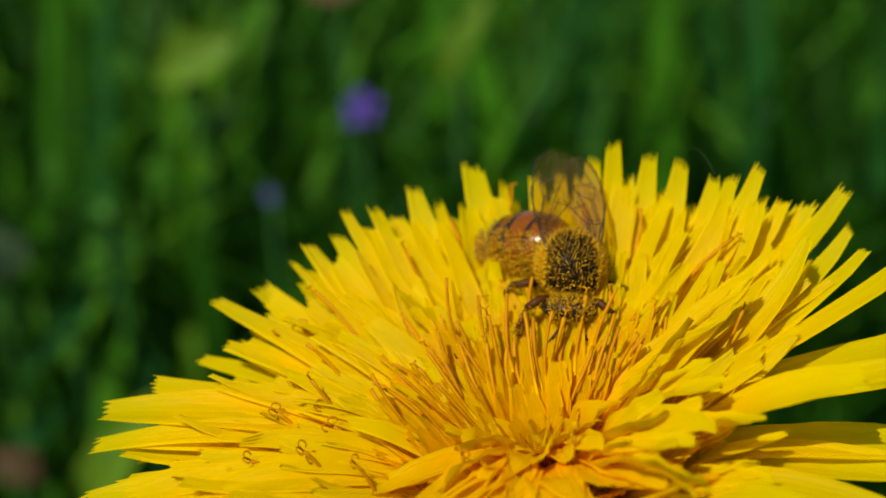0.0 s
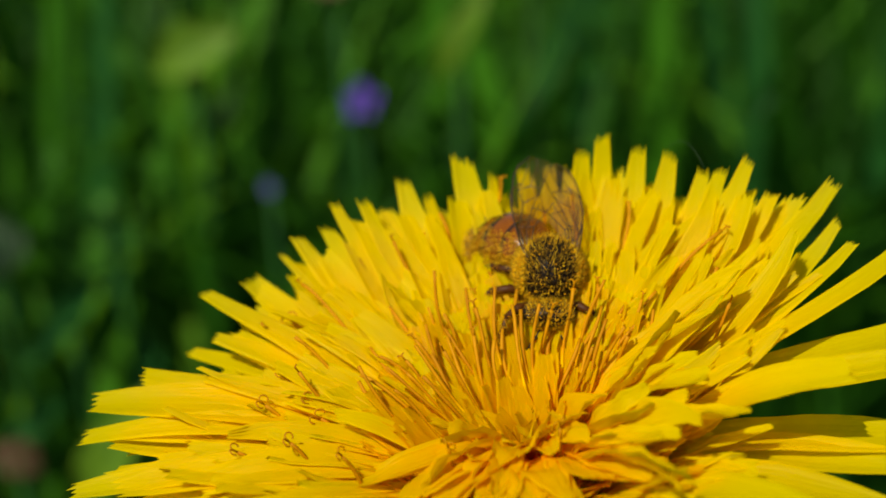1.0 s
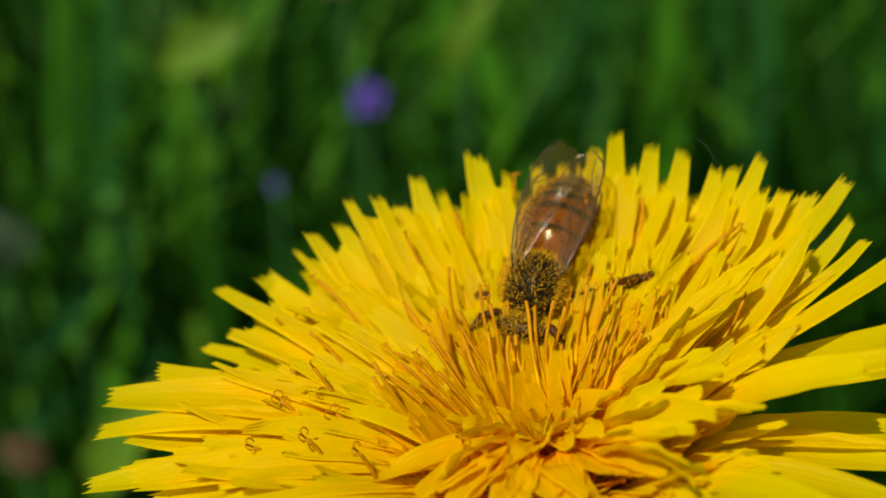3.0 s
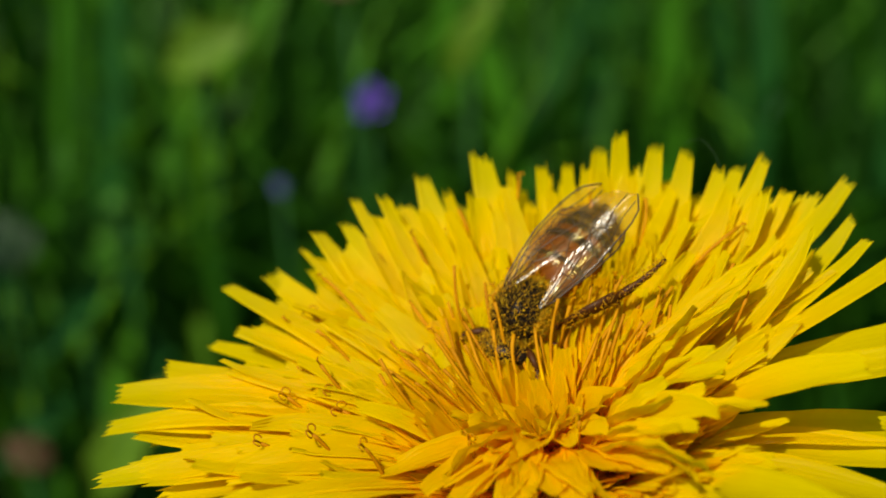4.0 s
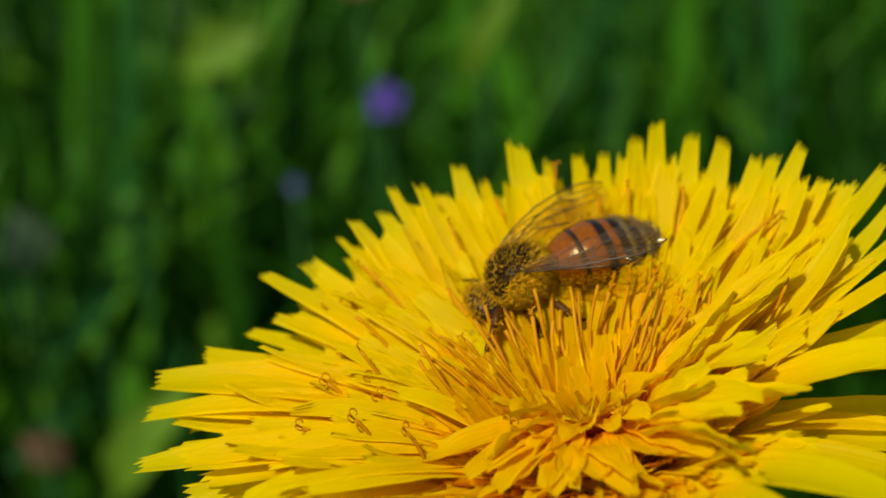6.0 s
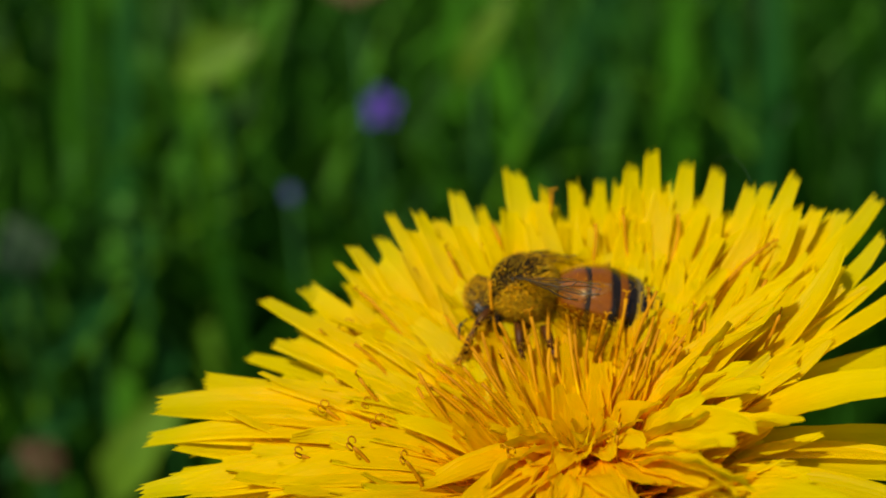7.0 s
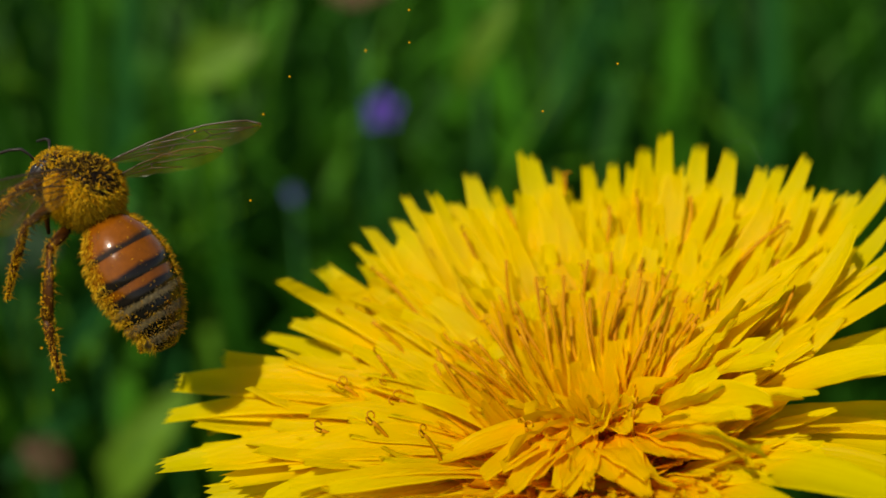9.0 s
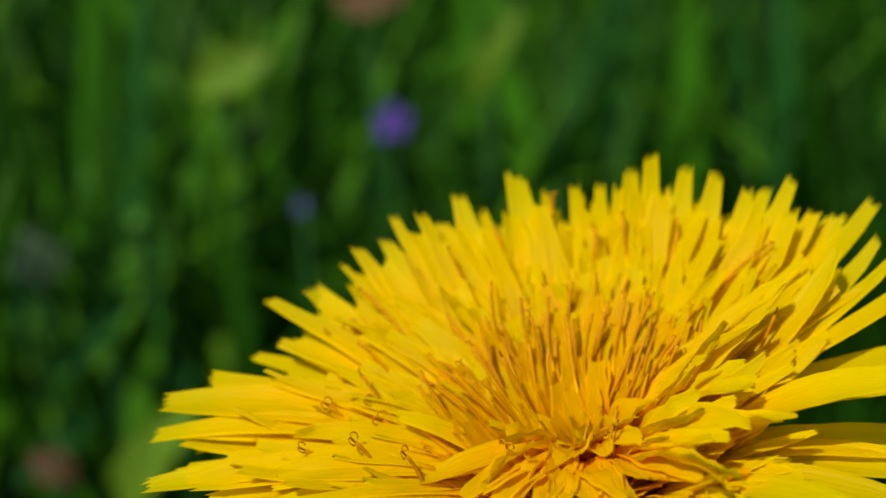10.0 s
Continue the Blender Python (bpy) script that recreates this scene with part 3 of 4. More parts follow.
    # straps that open towards the front, just outside the middle
    for k in range(18):
        az = 196 + 134 * (k + rng.uniform(-0.4, 0.4)) / 18
        floret(az, rng.uniform(6.2, 9.2), rng.uniform(5.7, 6.5), rng.uniform(1.7, 2.3), rng.uniform(-14, 8), 1.6, twist=rng.gauss(0, 0.35), cup=rng.uniform(0.2, 0.5), wave=rng.uniform(0.06, 0.14), side=rng.gauss(0, 0.5), teeth=0.16, crinkle=0.25, narrow=(0.4, 0.7), base_z=4.0, material=PETAL_MIDDLE)
    # one floret of the front rim has rolled into a tube and stands up
    floret(-48, 10.8, 7.6, 1.3, 40, 4.0, cup=1.5, twist=0.4, wave=0.08)
    floret(196, 11.6, 7.4, 1.2, 50, 4.0, cup=1.4, twist=-0.3, wave=0.05)
    # styles: a few moulds, shared; they fan out from the middle over the back half
    moulds = [style_mesh(rng.uniform(4.2, 6.0), rng.uniform(-0.1, 0.35), rng.uniform(0.5, 0.8), rng, k % 4 == 0) for k in range(24)]
    for k in range(76):
        r = 1.8 + 6.0 * ((k * 0.618) % 1.0) ** 0.8 if k % 6 else rng.uniform(10.6, 12.4)
        az = 16 + 158 * ((k + rng.uniform(-0.4, 0.4)) / 76)
        foot = polar(az, r * 0.86, bowl(az, r * 0.86) - 0.7)
        m = Matrix.Translation(foot * MM) @ pose(0, 0, 0, 0, 0, az + rng.uniform(-12, 12)) @ pose(0, 0, 0, 0, 16 + 2.6 * min(r, 8) + rng.gauss(0, 6), 0) @ pose(0, 0, 0, 0, 0, rng.uniform(-30, 30))
        part("style", moulds[k % 24], STYLE, head, at=m)
    # short curled ones among the straps of the left and front
    for az, r, out in ((160, 11.0, 40), (168, 9.2, 35), (172, 11.6, 30), (176, 8.6, 30), (188, 10.4, 20), (200, 8.6, 10), (-140, 4.6, 0), (-60, 3.2, 0), (150, 13.2, 40), (146, 12.4, 45), (186, 12.6, 30)):
        m = Matrix.Translation(polar(az, r, bowl(az, r) - 0.9) * MM) @ pose(0, 0, 0, 0, 0, az) @ pose(0, 0, 0, 0, out, 0) @ pose(0, 0, 0, 0, 0, rng.uniform(-50, 50))
        part("style", CURLED[int(r * 10) % 4], STYLE, head, at=m)
    return head


dandelion()


def silk_thread():
    """A strand of spider silk between two petal tips."""
    a, b = Vector((0.0089, 0.0149, 0.1356)), Vector((0.0105, 0.0116, 0.1356))
    pts = [a.lerp(b, i / 12) + Vector((0, 0, 0.0009 * math.sin(math.pi * i / 12))) for i in range(13)]
    v, f, u = tube(pts, [0.000011] * 13, 4)
    tagged(part("silk_thread", mesh_of("silk_thread", v, f, u), WHITISH), "fine pale strand of spider silk between petals", "thread")


silk_thread()

# ---- the honey bee; its own space: x to its head, y to its left, z up, from the thorax ----
BM = 0.00103


def hair_material(name, ramp):
    return island(name, ramp, 0.6, 0.35, 0.2, 900.0)


def tergite_material(name, front, rear, edge):
    m = Mat(name, 0.17, 0.28)
    u, v = uv_of(m)
    w = m.math("ADD", v, m.math("MULTIPLY", m.math("SUBTRACT", m.noise(700.0), 0.5), 0.22))
    c = m.ramp(w, [(0.0, front), (edge - 0.06, front), (edge + 0.06, rear), (1.0, rear)])
    c = m.mix(0.5, c, m.ramp(m.noise(2500.0), [(0.3, (0.6, 0.6, 0.6)), (0.7, (1.25, 1.2, 1.15))]), "MULTIPLY")
    m.base(c)
    m.bump(m.noise(6000.0), 0.3, 0.00004)
    return m.m


CUTICLE = simple("bee_cuticle_black", (0.014, 0.009, 0.006), 0.45, 0.25, 0.4, 1500.0, 0.4, 0.00005)
LEG = simple("bee_leg_brown", (0.05, 0.016, 0.002), 0.45, 0.12, 0.5, 1200.0, 0.4, 0.00005)
EYES = simple("bee_eye", (0.012, 0.008, 0.006), 0.25, 0.3, 0.3, 2500.0, 0.2, 0.00002)
AMBER = tergite_material("tergite_amber", (0.17, 0.048, 0.002), (0.02, 0.012, 0.006), 0.84)
AMBER_1 = tergite_material("tergite_amber_banded", (0.17, 0.048, 0.002), (0.01, 0.007, 0.005), 0.68)
AMBER_2 = tergite_material("tergite_amber_black", (0.15, 0.043, 0.002), (0.01, 0.007, 0.005), 0.5)
DARK = tergite_material("tergite_grey_black", (0.15, 0.115, 0.055), (0.009, 0.007, 0.005), 0.36)
FUZZ = hair_material("bee_fuzz", [(0.0, (0.3, 0.14, 0.005)), (0.4, (0.6, 0.33, 0.01)), (0.8, (0.82, 0.5, 0.02)), (1.0, (0.92, 0.64, 0.035))])
FUZZ_DARK = hair_material("bee_dark_hair", [(0.0, (0.016, 0.009, 0.004)), (0.68, (0.05, 0.025, 0.006)), (0.84, (0.26, 0.14, 0.012)), (1.0, (0.5, 0.3, 0.02))])
FUZZ_PALE = hair_material("bee_pale_hair", [(0.0, (0.16, 0.11, 0.04)), (1.0, (0.34, 0.26, 0.12))])
POLLEN = hair_material("pollen_grains", [(0.0, (0.6, 0.26, 0.004)), (0.6, (0.8, 0.42, 0.006)), (1.0, (0.88, 0.56, 0.01))])
VEIN = simple("wing_vein", (0.035, 0.016, 0.004), 0.4)


def membrane():
    """A thin brown-tinted film, crinkled, that scatters a little of the light and mirrors more of it."""
    m = Mat("wing_membrane", 0.4, 0.2)
    tint = m.mix(m.noise(500.0), (0.26, 0.14, 0.008), (0.42, 0.25, 0.012))
    m.base(tint)
    m.thin(0.6, tint)
    scatter = m.out.inputs[0].links[0].from_socket
    long_way = m.n("ShaderNodeMapping", Vector=m.coords(), Scale=(0.35, 1.0, 1.0)).outputs[0]
    height = m.math("ADD", m.noise(420.0, 2.0, 0.5, long_way), m.math("MULTIPLY", m.noise(2400.0, 2.0, 0.6, long_way), 0.08))
    normal = m.bump(height, 1.0, 0.0004)
    gl = m.n("ShaderNodeBsdfGlossy", Color=(1, 0.97, 0.9, 1), Roughness=0.2, Normal=normal)
    tr = m.n("ShaderNodeBsdfTransparent", Color=(0.985, 0.92, 0.58, 1))
    fr = m.n("ShaderNodeFresnel", IOR=1.5)
    mx = m.n("ShaderNodeMixShader", Fac=0.1)
    m.link(tr.outputs[0], mx.inputs[1])
    m.link(scatter, mx.inputs[2])
    m2 = m.n("ShaderNodeMixShader", Fac=m.math("ADD", m.math("MULTIPLY", fr.outputs[0], 0.06), 0.014))
    m.link(mx.outputs[0], m2.inputs[1])
    m.link(gl.outputs[0], m2.inputs[2])
    m.link(m2.outputs[0], m.out.inputs[0])
    return m.m


WING = membrane()


def blob(rx, ry, rz, seg=24, rings=16, squash=None):
    verts, faces = [], []
    for i in range(rings + 1):
        a = math.pi * i / rings
        for k in range(seg):
            b = 2 * math.pi * k / seg
            p = Vector((math.cos(a) * rx, math.sin(a) * math.cos(b) * ry, math.sin(a) * math.sin(b) * rz))
            if squash:
                p = squash(p)
            verts.append(p * BM)
    faces = [(i * seg + k, i * seg + (k + 1) % seg, (i + 1) * seg + (k + 1) % seg, (i + 1) * seg + k) for i in range(rings) for k in range(seg)]
    return verts, faces


def hairs(rng, count, surface, length, width=0.035, droop=0.25):
    """Fine tapering hairs on a surface that gives a point and a normal."""
    bag = Bag()
    for _ in range(count):
        p, n = surface(rng)
        if p is None:
            continue
        d = (n + Vector((rng.gauss(-0.3, 0.55), rng.gauss(0, 0.55), rng.gauss(0, 0.55)))).normalized()
        ln = length * rng.uniform(0.55, 1.15)
        s = d.cross(Vector((rng.gauss(0, 1), rng.gauss(0, 1), rng.gauss(0, 1)))).normalized() * width
        b = d.cross(s)
        mid = p + d * ln * 0.55
        tip = p + d * ln + Vector((-droop * ln, 0, 0))
        v = [p + s, p - s * 0.5 + b * 0.87, p - s * 0.5 - b * 0.87, mid + s * 0.7, mid - s * 0.35 + b * 0.6, mid - s * 0.35 - b * 0.6, tip]
        bag.add([q * BM for q in v], [(0, 1, 4, 3), (1, 2, 5, 4), (2, 0, 3, 5), (3, 4, 6), (4, 5, 6), (5, 3, 6)])
    return bag.mesh("hairs")


def grains(rng, count, surface, size=0.1):
    """Pollen grains: small uneven octahedra sitting on a surface."""
    bag = Bag()
    for _ in range(count):
        p, n = surface(rng)
        if p is None:
            continue
        r = size * rng.uniform(0.55, 1.25)
        p = p + n * r * rng.uniform(0.2, 1.2)
        v = [p + Vector(o) * r * rng.uniform(0.8, 1.2) for o in ((1, 0, 0), (-1, 0, 0), (0, 1, 0), (0, -1, 0), (0, 0, 1), (0, 0, -1))]
        bag.add([q * BM for q in v], [(0, 2, 4), (2, 1, 4), (1, 3, 4), (3, 0, 4), (2, 0, 5), (1, 2, 5), (3, 1, 5), (0, 3, 5)])
    return bag.mesh("grains")


def on_blob(rx, ry, rz, keep, squash=None):
    def pick(rng):
        d = Vector((rng.gauss(0, 1), rng.gauss(0, 1), rng.gauss(0, 1))).normalized()
        if not keep(d, rng):
            return None, None
        p = Vector((d.x * rx, d.y * ry, d.z * rz))
        n = Vector((d.x / rx, d.y / ry, d.z / rz)).normalized()
        return (squash(p) if squash else p), n
    return pick


def along_path(pts, rad, keep=1.0):
    def pick(rng):
        k = rng.randrange(len(pts) - 1)
        s = rng.random()
        p = pts[k].lerp(pts[k + 1], s)
        t = (pts[k + 1] - pts[k]).normalized()
        n = t.cross(Vector((rng.gauss(0, 1), rng.gauss(0, 1), rng.gauss(0, 1)))).normalized()
        return p + n * (rad[k] * (1 - s) + rad[k + 1] * s) * 0.9, n
    return pick


ABD_LEN = 7.2


def abd_radius(s):
    """Radius of the abdomen at s from waist (0) to tip (1)."""
    return 2.05 * (math.sin(math.pi * (0.06 + 0.44 * min(1, s / 0.42))) ** 0.6 if s < 0.42 else math.cos((s - 0.42) / 0.58 * 1.5) ** 0.62)


def abd_point(s, b, extra=0.0):
    r = abd_radius(s) + extra
    return Vector((-ABD_LEN * s, math.cos(b) * r, math.sin(b) * r * 0.9 - 0.75 * s * s))


def wing_mesh(length, width, lobes):
    """Outline of a wing along -x with its front margin to +y, gently cambered."""
    cols, rows = 17, 22
    verts, faces = [], []
    for i in range(rows + 1):
        s = i / rows
        cap = math.sqrt(max(0, 1 - (max(0, s - 0.72) / 0.28) ** 2))
        front = width * 0.34 * min(1, 2.2 * s) ** 0.6 * cap
        back = -width * (0.06 + 0.62 * math.sin(math.pi * (0.02 + 0.58 * s)) ** 1.3) * (1 - 0.14 * math.exp(-((s - lobes) / 0.06) ** 2)) * cap
        for j in range(cols):
            q = j / (cols - 1)
            y = front + (back - front) * q
            verts.append(Vector((-length * s, y + 0.1 * width, 0.1 * math.sin(q * 9 + s * 3) * s + 0.3 * math.sin(math.pi * s) * (1 - q) + (0.014 if j % 2 else -0.014) * min(1, s * 4) * (1 + 0.6 * math.sin(s * 17 + j)) + 0.02 * math.sin(s * 31 + j * 1.7) * min(1, s * 3))) * BM)
    faces = [(i * cols + j, i * cols + j + 1, i * cols + cols + j + 1, i * cols + cols + j) for i in range(rows) for j in range(cols - 1)]
    return verts, faces, rows, cols


def build_wing(name, bee, length, width, sgn, lobes, runs):
    verts, faces, rows, cols = wing_mesh(length, width, lobes)
    flip = Matrix.Diagonal((1, sgn, 1, 1))
    w = part(name, mesh_of(name, [flip @ v for v in verts], faces), WING, bee, "clear brown-tinted wing with dark veins")
    bag = Bag()
    lines = [[(i, 0) for i in range(0, rows + 1, 2)]] + runs
    for run in lines:
        pts = [flip @ verts[min(rows, i) * cols + min(cols - 1, 2 * j)] + Vector((0, 0, 0.03 * BM)) for i, j in run]
        bag.add(*tube(pts, [0.045 * BM if run is lines[0] else 0.027 * BM] * len(pts), 5))
    part("venation", bag.mesh("venation"), VEIN, w)
    return w


FORE_RUNS = [[(1, 1), (6, 1), (11, 2), (14, 1)], [(1, 3), (6, 3), (10, 4), (14, 5), (18, 6)], [(1, 5), (6, 5), (9, 7), (11, 8)],
             [(10, 4), (9, 7)], [(11, 2), (12, 4), (13, 5)], [(14, 1), (15, 3), (14, 5)], [(14, 1), (18, 2), (21, 2)], [(15, 3), (18, 4), (21, 5)], [(6, 1), (6, 3)], [(6, 3), (6, 5)]]
HIND_RUNS = [[(1, 2), (8, 2), (14, 3), (19, 3)], [(1, 4), (8, 5), (14, 7)], [(8, 2), (8, 5)]]


def build_leg(bee, root, path, radii, sgn, hind, rng):
    """A leg: femur with its tibia and tarsus below it; root and path in the bee's space."""
    base = Vector((root[0], root[1] * sgn, root[2]))
    pts = [Vector((p[0], p[1] * sgn, p[2])) - base for p in path]
    femur = [Vector((0, 0, 0)), pts[0] * 0.5 + Vector((0, 0, 0.25)), pts[0]]
    v, f, u = tube([p * BM for p in femur], [r * BM for r in (radii[0] * 0.7, radii[0], radii[0] * 0.75)], 9)
    leg = part("leg", mesh_of("leg", v, f, u), LEG, bee, at=Matrix.Translation(base * BM))
    tib = [pts[0], pts[0].lerp(pts[1], 0.55), pts[1]]
    v, f, u = tube([p * BM for p in tib], [r * BM for r in (radii[1] * 0.55, radii[1], radii[1] * (1.1 if hind else 0.8))], 9, 0.55 if hind else 0.85)
    part("tibia", mesh_of("tibia", v, f, u), LEG, leg)
    n = 6
    tar = [pts[1].lerp(pts[2], i / (n - 1)) + Vector((0, 0, -0.15 * math.sin(math.pi * i / (n - 1)))) for i in range(n)]
    v, f, u = tube([p * BM for p in tar], [radii[2] * BM * (1.0 - 0.13 * i) * (1.25 if i % 2 else 0.9) for i in range(n)], 8)
    part("tarsus", mesh_of("tarsus", v, f, u), LEG, leg)
    route = [femur[0], pts[0], pts[1], pts[2]]
    rr = [radii[0] * 0.8, radii[1] * 0.8, radii[1] * 0.9, radii[2] * 0.7]
    part("pollen", grains(rng, 900 if hind else 800, along_path(route, rr), 0.036), POLLEN, leg, "yellow pollen grains caught on the leg")
    part("bristle_fringe", hairs(rng, 170, along_path(route, rr), 0.38, 0.022), FUZZ, leg)
    return leg


def honey_bee():
    rng = random.Random(3)
    bee = empty("honey_bee")
    tagged(bee, "honey bee dusted with yellow pollen, brown and black banded", "bee")
    # thorax
    v, f = blob(1.65, 1.65, 1.55)
    thorax = part("thorax", mesh_of("thorax", v, f), CUTICLE, bee, "dark thorax with a bald back and golden fur")
    # shade of the thorax's front put into the fur colour; the crown is bald
    dark = lambda d: abs(d.y) < 0.72 and ((d.z > -0.3 and d.x > 0.08) or d.z > 0.8)
    part("fur", hairs(rng, 11000, on_blob(1.65, 1.65, 1.55, lambda d, r: not dark(d) or r.random() < 0.08), 0.55, 0.028), FUZZ, thorax)
    part("back_fur", hairs(rng, 9000, on_blob(1.65, 1.65, 1.55, lambda d, r: dark(d) and not (d.z > 0.93 and r.random() < 0.6)), 0.4, 0.018), FUZZ_DARK, thorax, "short dark brown fur, the front darkened as if in shade")
    part("pollen", grains(rng, 4600, on_blob(1.9, 1.9, 1.8, lambda d, r: r.random() < (0.07 if dark(d) else 0.9)), 0.055), POLLEN, thorax, "yellow pollen grains caught in the fur")
    # head
    squash = lambda p: Vector((p.x * (1.0 if p.x > 0 else 0.7), p.y * (1 - 0.22 * max(0, -p.z / 1.6)), p.z))
    v, f = blob(0.85, 1.5, 1.4, squash=squash)
    head = part("head", mesh_of("head", v, f), CUTICLE, bee, "black triangular head with short fur", at=pose(2.25 * BM, 0, -0.95 * BM, 0, 34, 0))
    for sgn in (-1, 1):
        v, f = blob(0.36, 0.3, 0.88, 14, 10)
        part("eye", mesh_of("eye", v, f), EYES, head, "glossy black compound eye", at=pose(0.12 * BM, sgn * 1.22 * BM, 0.12 * BM, sgn * 12, 0, sgn * 20))
        pts = [Vector(p) * BM for p in ((0.75, sgn * 0.3, 0.2), (1.25, sgn * 0.65, 0.75), (1.6, sgn * 0.9, 0.95), (2.1, sgn * 1.15, 0.7), (2.65, sgn * 1.4, 0.25), (3.1, sgn * 1.6, -0.1))]
        v, f, u = tube(pts, [0.08 * BM, 0.06 * BM, 0.085 * BM, 0.08 * BM, 0.08 * BM, 0.06 * BM], 7)
        part("antenna", mesh_of("antenna", v, f, u), CUTICLE, head, "thin black elbowed antenna")
    part("fur", hairs(rng, 1500, on_blob(0.85, 1.5, 1.4, lambda d, r: abs(d.y) < 0.75, squash), 0.4, 0.02), FUZZ, head)
    part("pollen", grains(rng, 650, on_blob(1.05, 1.5, 1.55, lambda d, r: abs(d.y) < 0.8, squash), 0.04), POLLEN, head)
    v, f, u = tube([Vector(p) * BM for p in ((0.4, 0, -1.3), (0.3, 0, -2.2), (-0.2, 0, -3.4))], [0.3 * BM, 0.2 * BM, 0.09 * BM], 8)
    part("tongue", mesh_of("tongue", v, f, u), LEG, head)
    # abdomen: an inner core with six overlapping plates
    core = Bag()
    pts = [(abd_point(i / 20, 0) + abd_point(i / 20, math.pi)) * 0.5 for i in range(21)]
    core.add(*tube([p * BM for p in pts], [max(0.05, abd_radius(i / 20) * 0.88) * BM for i in range(21)], 20))
    abdomen = part("abdomen", core.mesh("abdomen"), CUTICLE, bee, at=pose(-1.55 * BM, 0, -0.1 * BM))
    cuts = [0.0, 0.25, 0.47, 0.61, 0.74, 0.87, 0.985]
    for k, mat in enumerate((AMBER, AMBER_1, AMBER_2, DARK, DARK, DARK)):
        bag, rows, seg = Bag(), 8, 36
        verts, uvs = [], []
        for i in range(rows + 1):
            q = i / rows
            s = cuts[k] + (cuts[k + 1] + 0.02 - cuts[k]) * q
            lift = 0.02 + 0.11 * q if i < rows else 0.05
            for j in range(seg + 1):
                verts.append(abd_point(min(1, s), 2 * math.pi * j / seg, lift) * BM)
                uvs.append((j / seg, q))
        faces = [(i * (seg + 1) + j, i * (seg + 1) + j + 1, (i + 1) * (seg + 1) + j + 1, (i + 1) * (seg + 1) + j) for i in range(rows) for j in range(seg)]
        part("tergite", mesh_of("tergite", verts, faces, uvs), mat, abdomen, ("amber-brown plate with a black rear edge" if k < 3 else "black plate with a pale hair band"))

    def skin(lo, hi, below, stray=0.1):
        def pick(r):
            s, b = r.uniform(lo, hi), r.uniform(0, 2 * math.pi)
            if math.sin(b) > below and r.random() > (0.3 * stray if s < 0.6 else stray):
                return None, None
            return abd_point(s, b, 0.08), Vector((0.1, math.cos(b), math.sin(b)))
        return pick
    part("fur", hairs(rng, 2600, skin(0.02, 0.97, 0.15, 0.0), 0.42, 0.024), FUZZ, abdomen)
    for lo in (0.615, 0.745, 0.875):
        part("hair_band", hairs(rng, 620, skin(lo, lo + 0.06, 2), 0.17, 0.018, 0.9), FUZZ_PALE, abdomen, "pale band of short hairs")
    part("pollen", grains(rng, 7000, skin(0.05, 0.99, 0.25), 0.032), POLLEN, abdomen, "yellow pollen dust on the flanks")

    def flank(r):
        s, b = r.uniform(0.03, 0.95), r.uniform(0.68, 1.38) * math.pi
        return (None, None) if r.random() < 0.5 * max(0, math.sin(b)) else (abd_point(s, b, 0.08), Vector((0.1, math.cos(b), math.sin(b))))
    part("flank_fur", hairs(rng, 1500, flank, 0.36, 0.026), FUZZ, abdomen)
    part("flank_dust", grains(rng, 1900, flank, 0.045), POLLEN, abdomen, "thick yellow pollen caught on one flank")
    part("tail_dust", grains(rng, 1500, skin(0.72, 1.0, 2), 0.022), POLLEN, abdomen, "fine pollen dust on the tail")
    # wings
    wings = []
    for sgn in (1, -1):
        fore = build_wing("forewing", bee, 7.9, 2.6, sgn, 0.55, FORE_RUNS)
        hind = build_wing("hindwing", bee, 5.6, 1.75, sgn, 0.4, HIND_RUNS)
        wings.append((fore, hind, sgn))
    legs = {}
    for sgn in (1, -1):
        legs["front", sgn] = build_leg(bee, (1.3, 0.8, -1.2), ((2.3, 2.3, -1.1), (2.9, 2.9, -2.9), (3.9, 3.2, -4.2)), (0.25, 0.23, 0.15), sgn, False, rng)
        legs["middle", sgn] = build_leg(bee, (0.1, 0.9, -1.4), ((0.4, 3.1, -1.2), (-0.1, 3.9, -3.4), (-0.5, 4.4, -5.0)), (0.26, 0.24, 0.16), sgn, False, rng)
        legs["hind", sgn] = build_leg(bee, (-1.0, 0.8, -1.4), ((-1.7, 2.9, -1.0), (-4.4, 3.9, -2.9), (-7.2, 4.2, -4.4)), (0.29, 0.38, 0.24), sgn, True, rng)
    return bee, head, abdomen, wings, legs


BEE, HEAD_OF_BEE, ABDOMEN, WINGS, LEGS = honey_bee()

